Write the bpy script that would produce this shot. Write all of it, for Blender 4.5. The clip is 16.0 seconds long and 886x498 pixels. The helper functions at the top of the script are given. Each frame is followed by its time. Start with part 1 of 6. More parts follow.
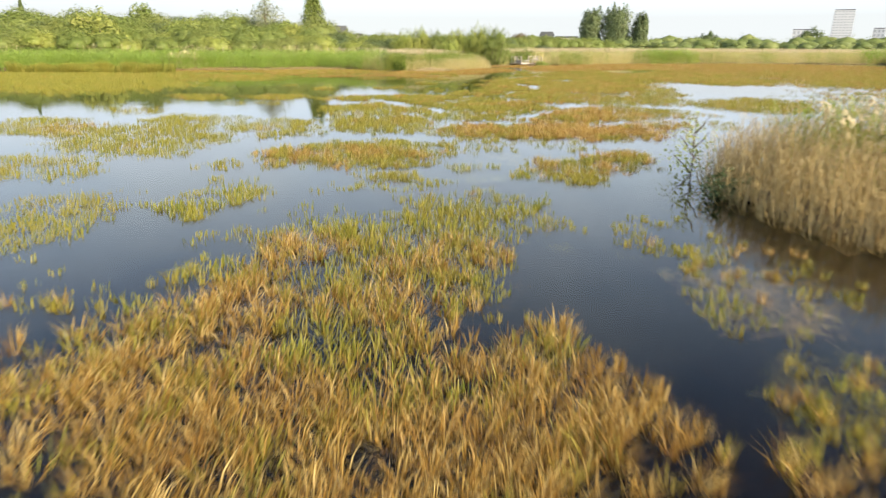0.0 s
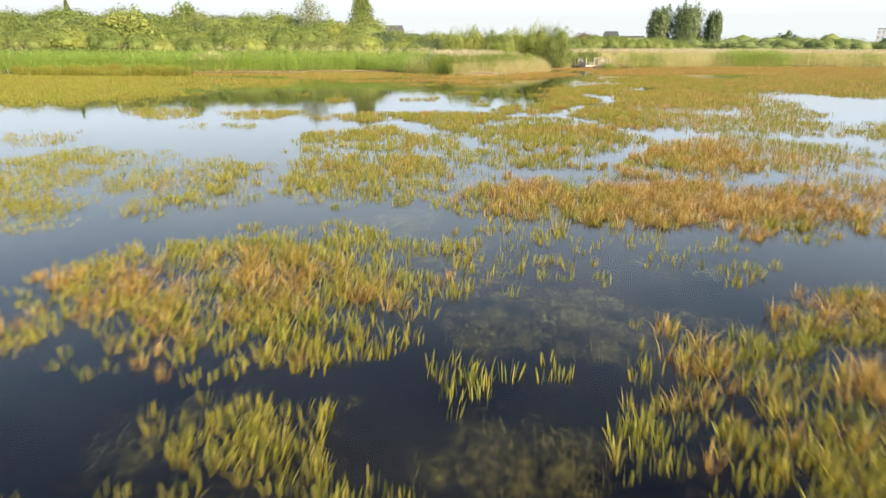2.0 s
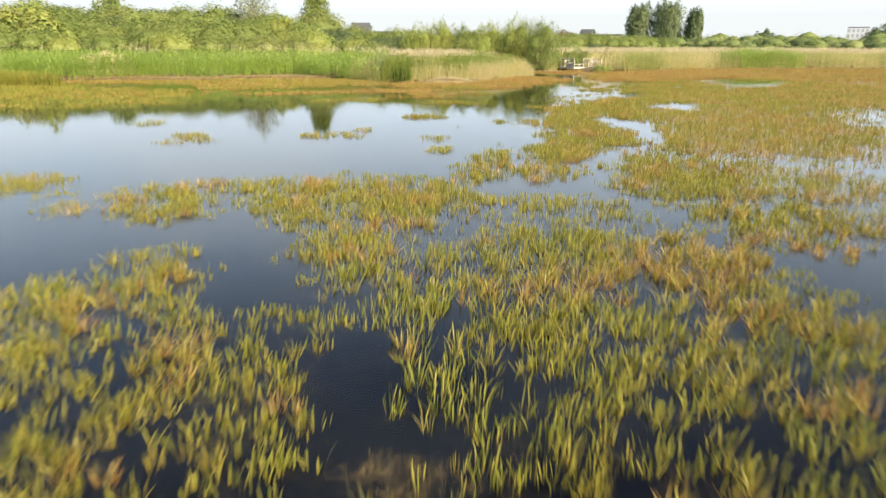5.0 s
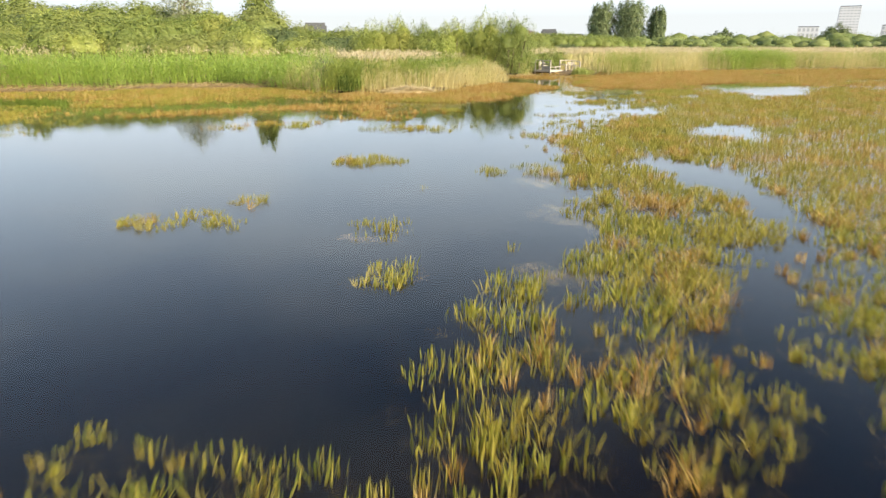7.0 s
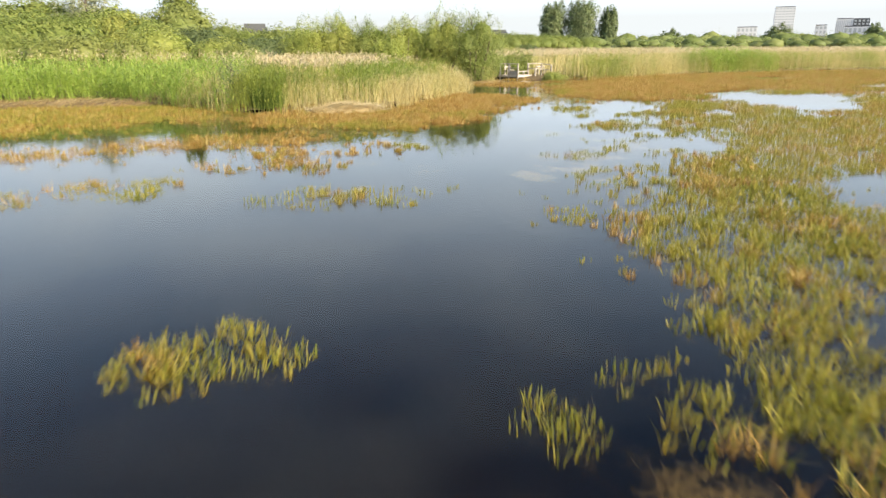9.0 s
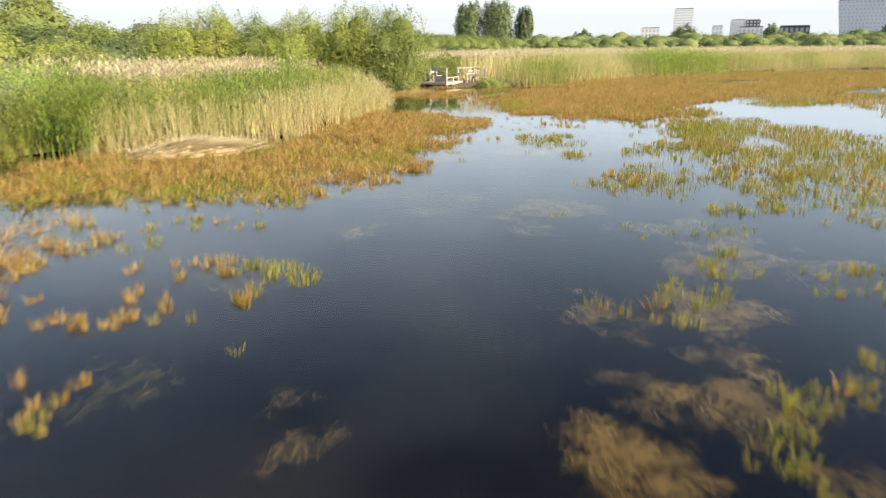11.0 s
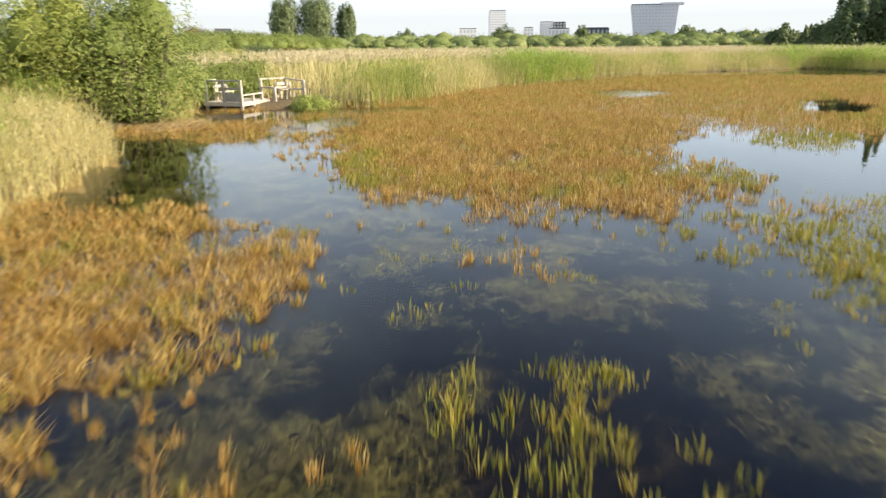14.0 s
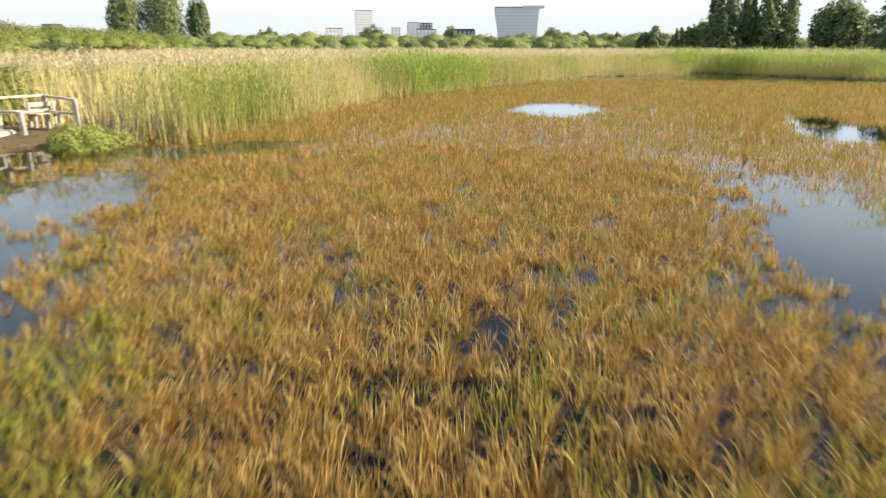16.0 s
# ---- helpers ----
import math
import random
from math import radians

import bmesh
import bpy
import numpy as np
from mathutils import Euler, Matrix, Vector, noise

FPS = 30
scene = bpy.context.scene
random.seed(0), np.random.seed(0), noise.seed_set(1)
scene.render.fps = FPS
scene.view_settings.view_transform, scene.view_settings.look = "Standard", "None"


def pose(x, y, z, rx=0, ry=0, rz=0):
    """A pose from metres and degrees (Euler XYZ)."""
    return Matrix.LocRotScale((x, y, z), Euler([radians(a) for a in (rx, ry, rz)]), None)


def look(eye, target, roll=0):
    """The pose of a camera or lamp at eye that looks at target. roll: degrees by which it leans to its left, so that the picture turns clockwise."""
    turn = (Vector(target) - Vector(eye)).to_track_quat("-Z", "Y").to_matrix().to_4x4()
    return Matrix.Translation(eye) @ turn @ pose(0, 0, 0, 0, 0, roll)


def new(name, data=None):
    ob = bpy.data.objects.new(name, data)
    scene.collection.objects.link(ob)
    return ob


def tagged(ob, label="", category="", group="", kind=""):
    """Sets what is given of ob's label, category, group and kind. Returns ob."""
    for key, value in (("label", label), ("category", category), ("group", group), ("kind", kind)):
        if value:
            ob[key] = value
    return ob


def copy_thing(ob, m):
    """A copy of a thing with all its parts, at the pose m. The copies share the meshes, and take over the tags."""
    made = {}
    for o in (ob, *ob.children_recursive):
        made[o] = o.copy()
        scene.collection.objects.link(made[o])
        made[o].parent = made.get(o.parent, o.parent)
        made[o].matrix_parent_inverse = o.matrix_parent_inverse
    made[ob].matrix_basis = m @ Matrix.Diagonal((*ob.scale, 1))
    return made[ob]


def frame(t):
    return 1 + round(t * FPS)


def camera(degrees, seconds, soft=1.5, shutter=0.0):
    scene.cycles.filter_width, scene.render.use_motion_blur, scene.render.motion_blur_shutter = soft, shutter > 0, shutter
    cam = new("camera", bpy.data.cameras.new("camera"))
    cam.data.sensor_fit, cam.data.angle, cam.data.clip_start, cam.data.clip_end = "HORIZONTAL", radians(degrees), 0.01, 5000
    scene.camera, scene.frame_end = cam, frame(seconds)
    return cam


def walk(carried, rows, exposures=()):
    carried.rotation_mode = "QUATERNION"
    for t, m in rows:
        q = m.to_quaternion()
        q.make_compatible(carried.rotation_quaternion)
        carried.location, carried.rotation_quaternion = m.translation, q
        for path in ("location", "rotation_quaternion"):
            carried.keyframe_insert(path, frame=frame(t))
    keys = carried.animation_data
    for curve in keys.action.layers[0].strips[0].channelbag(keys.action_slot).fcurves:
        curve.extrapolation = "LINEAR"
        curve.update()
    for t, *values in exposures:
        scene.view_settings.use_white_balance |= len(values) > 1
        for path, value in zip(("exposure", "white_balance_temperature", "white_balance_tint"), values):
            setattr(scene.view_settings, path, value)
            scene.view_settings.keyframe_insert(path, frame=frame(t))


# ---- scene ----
cam = camera(70.0, 16.0, soft=1.35, shutter=0.4)
# seconds, x, y, z in metres, yaw, pitch, roll in degrees
ROWS = [
    (0.0, 1.043, -0.034, 2.985, -3.57, -17.79, -0.30),
    (0.5, 1.418, 2.684, 2.985, -0.40, -17.76, -0.27),
    (1.0, 1.782, 5.363, 2.985, 1.27, -17.76, -0.26),
    (1.5, 2.121, 8.012, 2.985, 1.57, -17.77, -0.27),
    (2.0, 2.427, 10.641, 2.985, 1.58, -17.79, -0.29),
    (2.5, 2.696, 13.256, 2.985, 1.52, -17.82, -0.30),
    (3.0, 2.925, 15.865, 2.985, 1.45, -17.85, -0.32),
    (3.5, 3.113, 18.473, 2.985, 1.29, -17.87, -0.32),
    (4.0, 3.264, 21.087, 2.985, 0.83, -17.89, -0.32),
    (4.5, 3.382, 23.710, 2.985, 0.20, -17.90, -0.30),
    (5.0, 3.475, 26.346, 2.985, -0.68, -17.90, -0.28),
    (7.5, 3.880, 39.808, 2.985, -5.17, -17.81, 0.01),
    (8.0, 4.029, 42.561, 2.985, -6.24, -17.78, 0.08),
    (8.5, 4.229, 45.332, 2.985, -7.35, -17.75, 0.16),
    (11.0, 6.400, 59.344, 2.985, -16.13, -17.67, 0.47),
    (11.5, 7.137, 62.144, 2.985, -18.42, -17.67, 0.50),
    (12.0, 7.990, 64.928, 2.985, -20.82, -17.69, 0.51),
    (12.5, 8.964, 67.689, 2.985, -23.40, -17.71, 0.50),
    (13.0, 10.059, 70.418, 2.985, -26.07, -17.73, 0.47),
    (13.5, 11.273, 73.105, 2.985, -28.71, -17.76, 0.42),
    (14.0, 12.601, 75.739, 2.985, -31.42, -17.78, 0.35),
    (14.5, 14.037, 78.311, 2.985, -34.12, -17.80, 0.26),
    (15.0, 15.569, 80.807, 2.985, -36.84, -17.81, 0.15),
    (15.5, 17.182, 83.216, 2.985, -39.69, -17.80, 0.02),
    (16.0, 18.858, 85.523, 2.985, -42.81, -17.76, -0.13),
]
walk(cam, [(t, pose(x, y, z, 90 + pitch, roll, yaw)) for t, x, y, z, yaw, pitch, roll in ROWS])

# ---- light ----
SUN = Vector((0.70, -0.75, 0.56)).normalized()
world = bpy.data.worlds.new("sky")
scene.world = world
world.use_nodes = True
wn = world.node_tree.nodes
sky = wn.new("ShaderNodeTexSky")
sky.sky_type = "NISHITA"
sky.sun_disc = False
sky.sun_elevation = math.asin(SUN.z)
sky.sun_rotation = math.atan2(SUN.x, SUN.y)
sky.air_density, sky.dust_density, sky.ozone_density = 1.0, 0.4, 3.0
# pale haze towards the horizon and thin soft cloud
wl = world.node_tree.links
way = wn.new("ShaderNodeTexCoord")
split = wn.new("ShaderNodeSeparateXYZ")
wl.new(way.outputs["Generated"], split.inputs[0])
low = wn.new("ShaderNodeMapRange")
low.inputs[1].default_value, low.inputs[2].default_value, low.inputs[3].default_value, low.inputs[4].default_value = 0.02, 0.58, 0.97, 0.0
low.interpolation_type = "SMOOTHSTEP"
wl.new(split.outputs[2], low.inputs[0])
cloud = wn.new("ShaderNodeTexNoise")
cloud.inputs["Scale"].default_value, cloud.inputs["Detail"].default_value = 2.2, 4.0
stretch = wn.new("ShaderNodeMapping")
stretch.inputs["Scale"].default_value = (1.0, 1.0, 2.2)
wl.new(way.outputs["Generated"], stretch.inputs[0])
wl.new(stretch.outputs[0], cloud.inputs[0])
veil = wn.new("ShaderNodeMapRange")
veil.inputs[1].default_value, veil.inputs[2].default_value, veil.inputs[3].default_value, veil.inputs[4].default_value = 0.43, 0.66, 0.0, 0.34
wl.new(cloud.outputs[0], veil.inputs[0])
both = wn.new("ShaderNodeMath")
both.operation, both.use_clamp = "ADD", True
wl.new(low.outputs[0], both.inputs[0])
wl.new(veil.outputs[0], both.inputs[1])
lift = wn.new("ShaderNodeMapRange")
lift.inputs[1].default_value, lift.inputs[2].default_value = 0.04, 0.10
wl.new(split.outputs[2], lift.inputs[0])
pale = wn.new("ShaderNodeMixRGB")
pale.inputs[1].default_value, pale.inputs[2].default_value = (4.35, 4.55, 4.6, 1), (5.9, 6.8, 7.6, 1)
wl.new(lift.outputs[0], pale.inputs[0])
haze = wn.new("ShaderNodeMixRGB")
wl.new(pale.outputs[0], haze.inputs[2])
wl.new(both.outputs[0], haze.inputs[0])
wl.new(sky.outputs[0], haze.inputs[1])
wl.new(haze.outputs[0], wn["Background"].inputs[0])
wn["Background"].inputs[1].default_value = 0.095
sun_data = bpy.data.lights.new("sun", "SUN")
sun_data.energy, sun_data.angle, sun_data.color = 5.0, radians(0.6), (1.0, 0.86, 0.64)
sun = new("sun", sun_data)
sun.matrix_world = look(SUN * 100, (0, 0, 0))
scene.view_settings.exposure = 1.15


# ---- materials ----
def node_mat(name):
    m = bpy.data.materials.new(name)
    m.use_nodes = True
    nt = m.node_tree
    return m, nt, nt.nodes, nt.links, nt.nodes["Principled BSDF"]


def ramp(nodes, colours):
    r = nodes.new("ShaderNodeValToRGB")
    e = r.color_ramp.elements
    while len(e) < len(colours):
        e.new(0.5)
    for i, c in enumerate(colours):
        e[i].position = i / (len(colours) - 1)
        e[i].color = (*c, 1)
    return r


def noise_tex(nodes, links, scale, detail=4.0, world_space=True):
    n = nodes.new("ShaderNodeTexNoise")
    n.inputs["Scale"].default_value = scale
    n.inputs["Detail"].default_value = detail
    if world_space:
        g = nodes.new("ShaderNodeNewGeometry")
        links.new(g.outputs["Position"], n.inputs["Vector"])
    return n


def leaf_mat(name, colours, drift=(0.10, 0.09, 0.03), patch=0.25, through_light=0.35, rough=0.55):
    """Leaves or blades: each takes its own colour, and whole stretches drift towards a second one."""
    m, nt, nodes, links, bsdf = node_mat(name)
    geo = nodes.new("ShaderNodeNewGeometry")
    r = ramp(nodes, colours)
    links.new(geo.outputs["Random Per Island"], r.inputs[0])
    n = noise_tex(nodes, links, patch, 3)
    mr = nodes.new("ShaderNodeMapRange")
    mr.inputs[1].default_value, mr.inputs[2].default_value = 0.42, 0.68
    mr.inputs[4].default_value = 0.65
    links.new(n.outputs[0], mr.inputs[0])
    mix = nodes.new("ShaderNodeMixRGB")
    mix.inputs[2].default_value = (*drift, 1)
    links.new(mr.outputs[0], mix.inputs[0])
    links.new(r.outputs[0], mix.inputs[1])
    links.new(mix.outputs[0], bsdf.inputs["Base Color"])
    bsdf.inputs["Roughness"].default_value = rough
    bsdf.inputs["Specular IOR Level"].default_value = 0.3
    tr = nodes.new("ShaderNodeBsdfTranslucent")
    links.new(mix.outputs[0], tr.inputs[0])
    ms = nodes.new("ShaderNodeMixShader")
    ms.inputs[0].default_value = through_light
    links.new(bsdf.outputs[0], ms.inputs[1])
    links.new(tr.outputs[0], ms.inputs[2])
    links.new(ms.outputs[0], nodes["Material Output"].inputs[0])
    return m


def plain_mat(name, a, b, scale=3.0, rough=0.8, bump=0.3, fine=40.0, gloss=0.5):
    """A rough surface of two colours at two scales, with fine relief."""
    m, nt, nodes, links, bsdf = node_mat(name)
    n1 = noise_tex(nodes, links, scale)
    n2 = noise_tex(nodes, links, fine, 6)
    add = nodes.new("ShaderNodeMath")
    add.operation = "MULTIPLY_ADD"
    add.inputs[1].default_value = 0.45
    links.new(n2.outputs[0], add.inputs[0])
    half = nodes.new("ShaderNodeMath")
    half.operation = "MULTIPLY"
    half.inputs[1].default_value = 0.55
    links.new(n1.outputs[0], half.inputs[0])
    links.new(half.outputs[0], add.inputs[2])
    mr = nodes.new("ShaderNodeMapRange")
    mr.inputs[1].default_value, mr.inputs[2].default_value = 0.35, 0.65
    links.new(add.outputs[0], mr.inputs[0])
    r = ramp(nodes, [a, b])
    links.new(mr.outputs[0], r.inputs[0])
    links.new(r.outputs[0], bsdf.inputs["Base Color"])
    bsdf.inputs["Roughness"].default_value = rough
    bsdf.inputs["Specular IOR Level"].default_value = gloss
    bp = nodes.new("ShaderNodeBump")
    bp.inputs["Strength"].default_value = bump
    bp.inputs["Distance"].default_value = 0.02
    links.new(n2.outputs[0], bp.inputs["Height"])
    links.new(bp.outputs[0], bsdf.inputs["Normal"])
    return m


M_SEDGE = leaf_mat("sedge_green", [(0.13, 0.16, 0.02), (0.21, 0.225, 0.035), (0.30, 0.28, 0.045), (0.40, 0.34, 0.075)], (0.29, 0.25, 0.035), 0.5, 0.4)
M_GOLD = leaf_mat("sedge_gold", [(0.14, 0.115, 0.016), (0.24, 0.20, 0.026), (0.34, 0.285, 0.045), (0.50, 0.43, 0.12), (0.23, 0.22, 0.03)], (0.25, 0.19, 0.03), 1.5, 0.4)
M_BROWN = leaf_mat("sedge_brown", [(0.14, 0.075, 0.018), (0.31, 0.178, 0.036), (0.45, 0.28, 0.07), (0.70, 0.53, 0.21), (0.33, 0.215, 0.04)], (0.25, 0.13, 0.027), 2.4, 0.4)
M_WEED = leaf_mat("pond_weed", [(0.06, 0.065, 0.018), (0.12, 0.12, 0.032), (0.22, 0.21, 0.055), (0.46, 0.43, 0.11)], (0.13, 0.125, 0.035), 0.8, 0.35, 0.95)
M_FLECK = leaf_mat("floating_leaf", [(0.08, 0.085, 0.02), (0.16, 0.16, 0.035), (0.27, 0.25, 0.055), (0.42, 0.36, 0.10)], (0.17, 0.15, 0.04), 1.2, 0.3)
M_SUNK = leaf_mat("sunken_litter", [(0.07, 0.05, 0.02), (0.15, 0.11, 0.045), (0.26, 0.20, 0.09)], (0.12, 0.095, 0.035), 1.0, 0.25, 0.9)
M_ROT = leaf_mat("rotting_weed", [(0.17, 0.125, 0.04), (0.31, 0.23, 0.075), (0.46, 0.36, 0.13)], (0.27, 0.195, 0.07), 0.8, 0.35, 0.95)
M_REED = leaf_mat("reed_green", [(0.13, 0.20, 0.03), (0.22, 0.30, 0.05), (0.35, 0.41, 0.09)], (0.43, 0.43, 0.10), 0.33, 0.45)
M_LUSH = leaf_mat("reed_lush", [(0.22, 0.33, 0.055), (0.33, 0.45, 0.085), (0.45, 0.54, 0.13)], (0.36, 0.47, 0.09), 0.2, 0.45)
# reed green with the clump's shadow put into the colour
M_SHADE = leaf_mat("reed_shaded", [(0.06, 0.11, 0.02), (0.10, 0.17, 0.03), (0.16, 0.24, 0.05)], (0.09, 0.15, 0.03), 0.3, 0.4)
M_OLD = leaf_mat("reed_old", [(0.32, 0.22, 0.09), (0.47, 0.35, 0.16), (0.62, 0.50, 0.26)], (0.48, 0.37, 0.16), 0.4)
M_DEAD = leaf_mat("reed_dead", [(0.44, 0.36, 0.15), (0.56, 0.48, 0.22), (0.66, 0.59, 0.31)], (0.50, 0.47, 0.16), 0.3)
M_PLUME = leaf_mat("reed_plume", [(0.54, 0.44, 0.25), (0.66, 0.55, 0.33), (0.74, 0.64, 0.42)], (0.60, 0.51, 0.29), 0.3)
M_BIRCH = leaf_mat("birch_leaf", [(0.24, 0.26, 0.13), (0.33, 0.35, 0.19), (0.42, 0.43, 0.25)], (0.36, 0.37, 0.20), 0.2, 0.5)
M_SCRUB = leaf_mat("scrub_leaf", [(0.17, 0.225, 0.055), (0.225, 0.28, 0.07), (0.30, 0.335, 0.095)], (0.30, 0.315, 0.10), 0.09, 0.45)
M_WILLOW = leaf_mat("willow_leaf", [(0.23, 0.29, 0.06), (0.35, 0.40, 0.10), (0.47, 0.50, 0.16)], (0.44, 0.43, 0.12), 0.25, 0.5)
M_POPLAR = leaf_mat("poplar_leaf", [(0.12, 0.17, 0.07), (0.19, 0.24, 0.11), (0.29, 0.33, 0.16)], (0.24, 0.28, 0.13), 0.25, 0.4)
M_RUST = leaf_mat("rust_leaf", [(0.15, 0.11, 0.05), (0.21, 0.15, 0.075), (0.27, 0.20, 0.10)], (0.19, 0.17, 0.06), 0.2)
M_FAR = leaf_mat("far_leaf", [(0.14, 0.19, 0.05), (0.21, 0.26, 0.075), (0.30, 0.33, 0.11)], (0.18, 0.22, 0.08), 0.05)
M_DARK = leaf_mat("dark_leaf", [(0.09, 0.13, 0.05), (0.14, 0.18, 0.07), (0.20, 0.24, 0.10)], (0.17, 0.21, 0.08), 0.2, 0.4)
M_BRIGHT = leaf_mat("bright_leaf", [(0.12, 0.21, 0.02), (0.19, 0.29, 0.03)], (0.22, 0.27, 0.03), 0.5)
M_BARK = plain_mat("bark", (0.10, 0.075, 0.05), (0.20, 0.16, 0.12), 2, 0.9, 0.6)
M_GROUND = plain_mat("bank_soil", (0.05, 0.035, 0.02), (0.20, 0.14, 0.06), 0.7, 0.95, 0.6, 9)
# dark mud, taken near-black: light lost in the water is in this colour
M_MUD = plain_mat("darkened_pond_mud", (0.0034, 0.0026, 0.0018), (0.0055, 0.0041, 0.0028), 0.4, 0.9, 0.0, 2, 0.0)
M_LITTER = plain_mat("bank_litter", (0.07, 0.045, 0.02), (0.26, 0.17, 0.08), 2, 0.95, 0.8, 18)
M_STRAW = plain_mat("straw", (0.34, 0.25, 0.12), (0.60, 0.50, 0.30), 3, 0.9, 0.8, 25)
M_WOOD = plain_mat("weathered_wood", (0.30, 0.265, 0.22), (0.55, 0.50, 0.43), 3, 0.8, 0.5, 30)
M_CONC = plain_mat("pale_cladding", (0.62, 0.64, 0.66), (0.70, 0.71, 0.72), 0.05, 0.6, 0.0)
M_GREY = plain_mat("grey_cladding", (0.06, 0.065, 0.07), (0.09, 0.095, 0.10), 0.05, 0.6, 0.0)
M_CREAM = plain_mat("cream_cladding", (0.62, 0.57, 0.42), (0.70, 0.65, 0.50), 0.05, 0.7, 0.0)
# glass paled: the haze of the distance is put into its colour
M_GLASS = plain_mat("hazed_window_glass", (0.36, 0.39, 0.42), (0.46, 0.49, 0.51), 0.05, 0.3, 0.0)


def water_mat():
    m, nt, nodes, links, bsdf = node_mat("pond_water")
    bsdf.inputs["Base Color"].default_value = (0.62, 0.56, 0.42, 1)
    bsdf.inputs["Roughness"].default_value = 0.0
    ripple = noise_tex(nodes, links, 3.0, 2)
    bp = nodes.new("ShaderNodeBump")
    bp.inputs["Strength"].default_value, bp.inputs["Distance"].default_value = 1.0, 0.0016
    links.new(ripple.outputs[0], bp.inputs["Height"])
    links.new(bp.outputs[0], bsdf.inputs["Normal"])
    bsdf.inputs["IOR"].default_value = 1.333
    bsdf.inputs["Transmission Weight"].default_value = 1.0
    return m


M_WATER = water_mat()


# ---- mesh helpers ----
def mesh_of(name, verts, loops, starts):
    me = bpy.data.meshes.new(name)
    me.vertices.add(len(verts))
    me.vertices.foreach_set("co", np.ascontiguousarray(verts, dtype=np.float32).ravel())
    me.loops.add(len(loops))
    me.loops.foreach_set("vertex_index", np.ascontiguousarray(loops, dtype=np.int32))
    me.polygons.add(len(starts))
    me.polygons.foreach_set("loop_start", np.ascontiguousarray(starts, dtype=np.int32))
    me.update(calc_edges=True)
    return me


def mesh_part(name, me, material, parent=None, label=""):
    ob = new(name, me)
    me.materials.append(material)
    if parent:
        ob.parent = parent
    if label:
        ob["label"] = label
    return ob


def part(name, bm, material, parent=None, label=""):
    me = bpy.data.meshes.new(name)
    bm.to_mesh(me)
    bm.free()
    return mesh_part(name, me, material, parent, label)


def smooth_noise(x, y, scale, seed):
    """Smooth value noise on the plane, 0 to 1."""
    g = np.random.RandomState(seed).rand(64, 64)
    u, v = x / scale, y / scale
    i, j = np.floor(u).astype(int), np.floor(v).astype(int)
    fu, fv = u - i, v - j
    fu, fv = fu * fu * (3 - 2 * fu), fv * fv * (3 - 2 * fv)
    a, b, c, d = g[i % 64, j % 64], g[(i + 1) % 64, j % 64], g[i % 64, (j + 1) % 64], g[(i + 1) % 64, (j + 1) % 64]
    return (a * (1 - fu) + b * fu) * (1 - fv) + (c * (1 - fu) + d * fu) * fv


def slivers(name, x, y, z, h, w, lean, away, twist):
    """Blades too far off to show a bend: one long triangle each."""
    n = len(x)
    base = np.stack([x, y, z], 1)
    side = np.stack([np.cos(twist), np.sin(twist), np.zeros(n)], 1) * (w / 2)[:, None]
    tip = base + np.stack([np.cos(away) * h * lean, np.sin(away) * h * lean, h * np.sqrt(np.maximum(0.15, 1 - 0.5 * lean ** 2))], 1)
    v = np.stack([base - side, base + side, tip], 1).reshape(-1, 3)
    return mesh_of(name, v, np.arange(3 * n), np.arange(n) * 3)


def blades(name, x, y, z, h, w, lean, away, twist, blunt=True):
    """One mesh of bent blades, blunt or fine-tipped: base, height, width, lean as a share of the height, and the direction it leans to."""
    n = len(x)
    base = np.stack([x, y, z], 1)
    out = np.stack([np.cos(away), np.sin(away), np.zeros(n)], 1)
    side = np.stack([np.cos(twist), np.sin(twist), np.zeros(n)], 1) * (w / 2)[:, None]
    up = np.array([0, 0, 1.0])
    rise = np.sqrt(np.maximum(0.15, 1 - 0.5 * lean ** 2))
    at = lambda f: base + out * (h * lean * f ** 2)[:, None] + up * (h * f * (1 + (rise - 1) * f ** 2))[:, None]
    mid, high, tip = at(0.5 if blunt else 0.6), at(0.84), at(1.0)
    rows, ring, first = [base - side * 0.7, base + side * 0.7, mid + side, mid - side], [0, 1, 2, 3, 3, 2, 4], [0, 4]
    if blunt:
        rows += [high + side * 0.72, high - side * 0.72]
        ring, first = [0, 1, 2, 3, 3, 2, 4, 5, 5, 4, 6], [0, 4, 8]
    v = np.stack(rows + [tip], 1).reshape(-1, 3)
    loops = (np.arange(n)[:, None] * (len(rows) + 1) + np.array([ring])).ravel()
    starts = (np.arange(n)[:, None] * len(ring) + np.array([first])).ravel()
    return mesh_of(name, v, loops, starts)


def strands(name, x, y, z, long, w, away, tilt):
    """Fine drowned strands that lie nearly flat: one long kinked sliver each."""
    n = len(x)
    p = np.stack([x, y, z], 1)
    d = np.stack([np.cos(away), np.sin(away), tilt], 1) * long[:, None]
    s = np.stack([-np.sin(away), np.cos(away), np.zeros(n)], 1) * (w / 2)[:, None]
    v = np.stack([p - d / 2, p + s + d * 0.1, p + d / 2 + s * 2], 1).reshape(-1, 3)
    return mesh_of(name, v, np.arange(3 * n), np.arange(n) * 3)


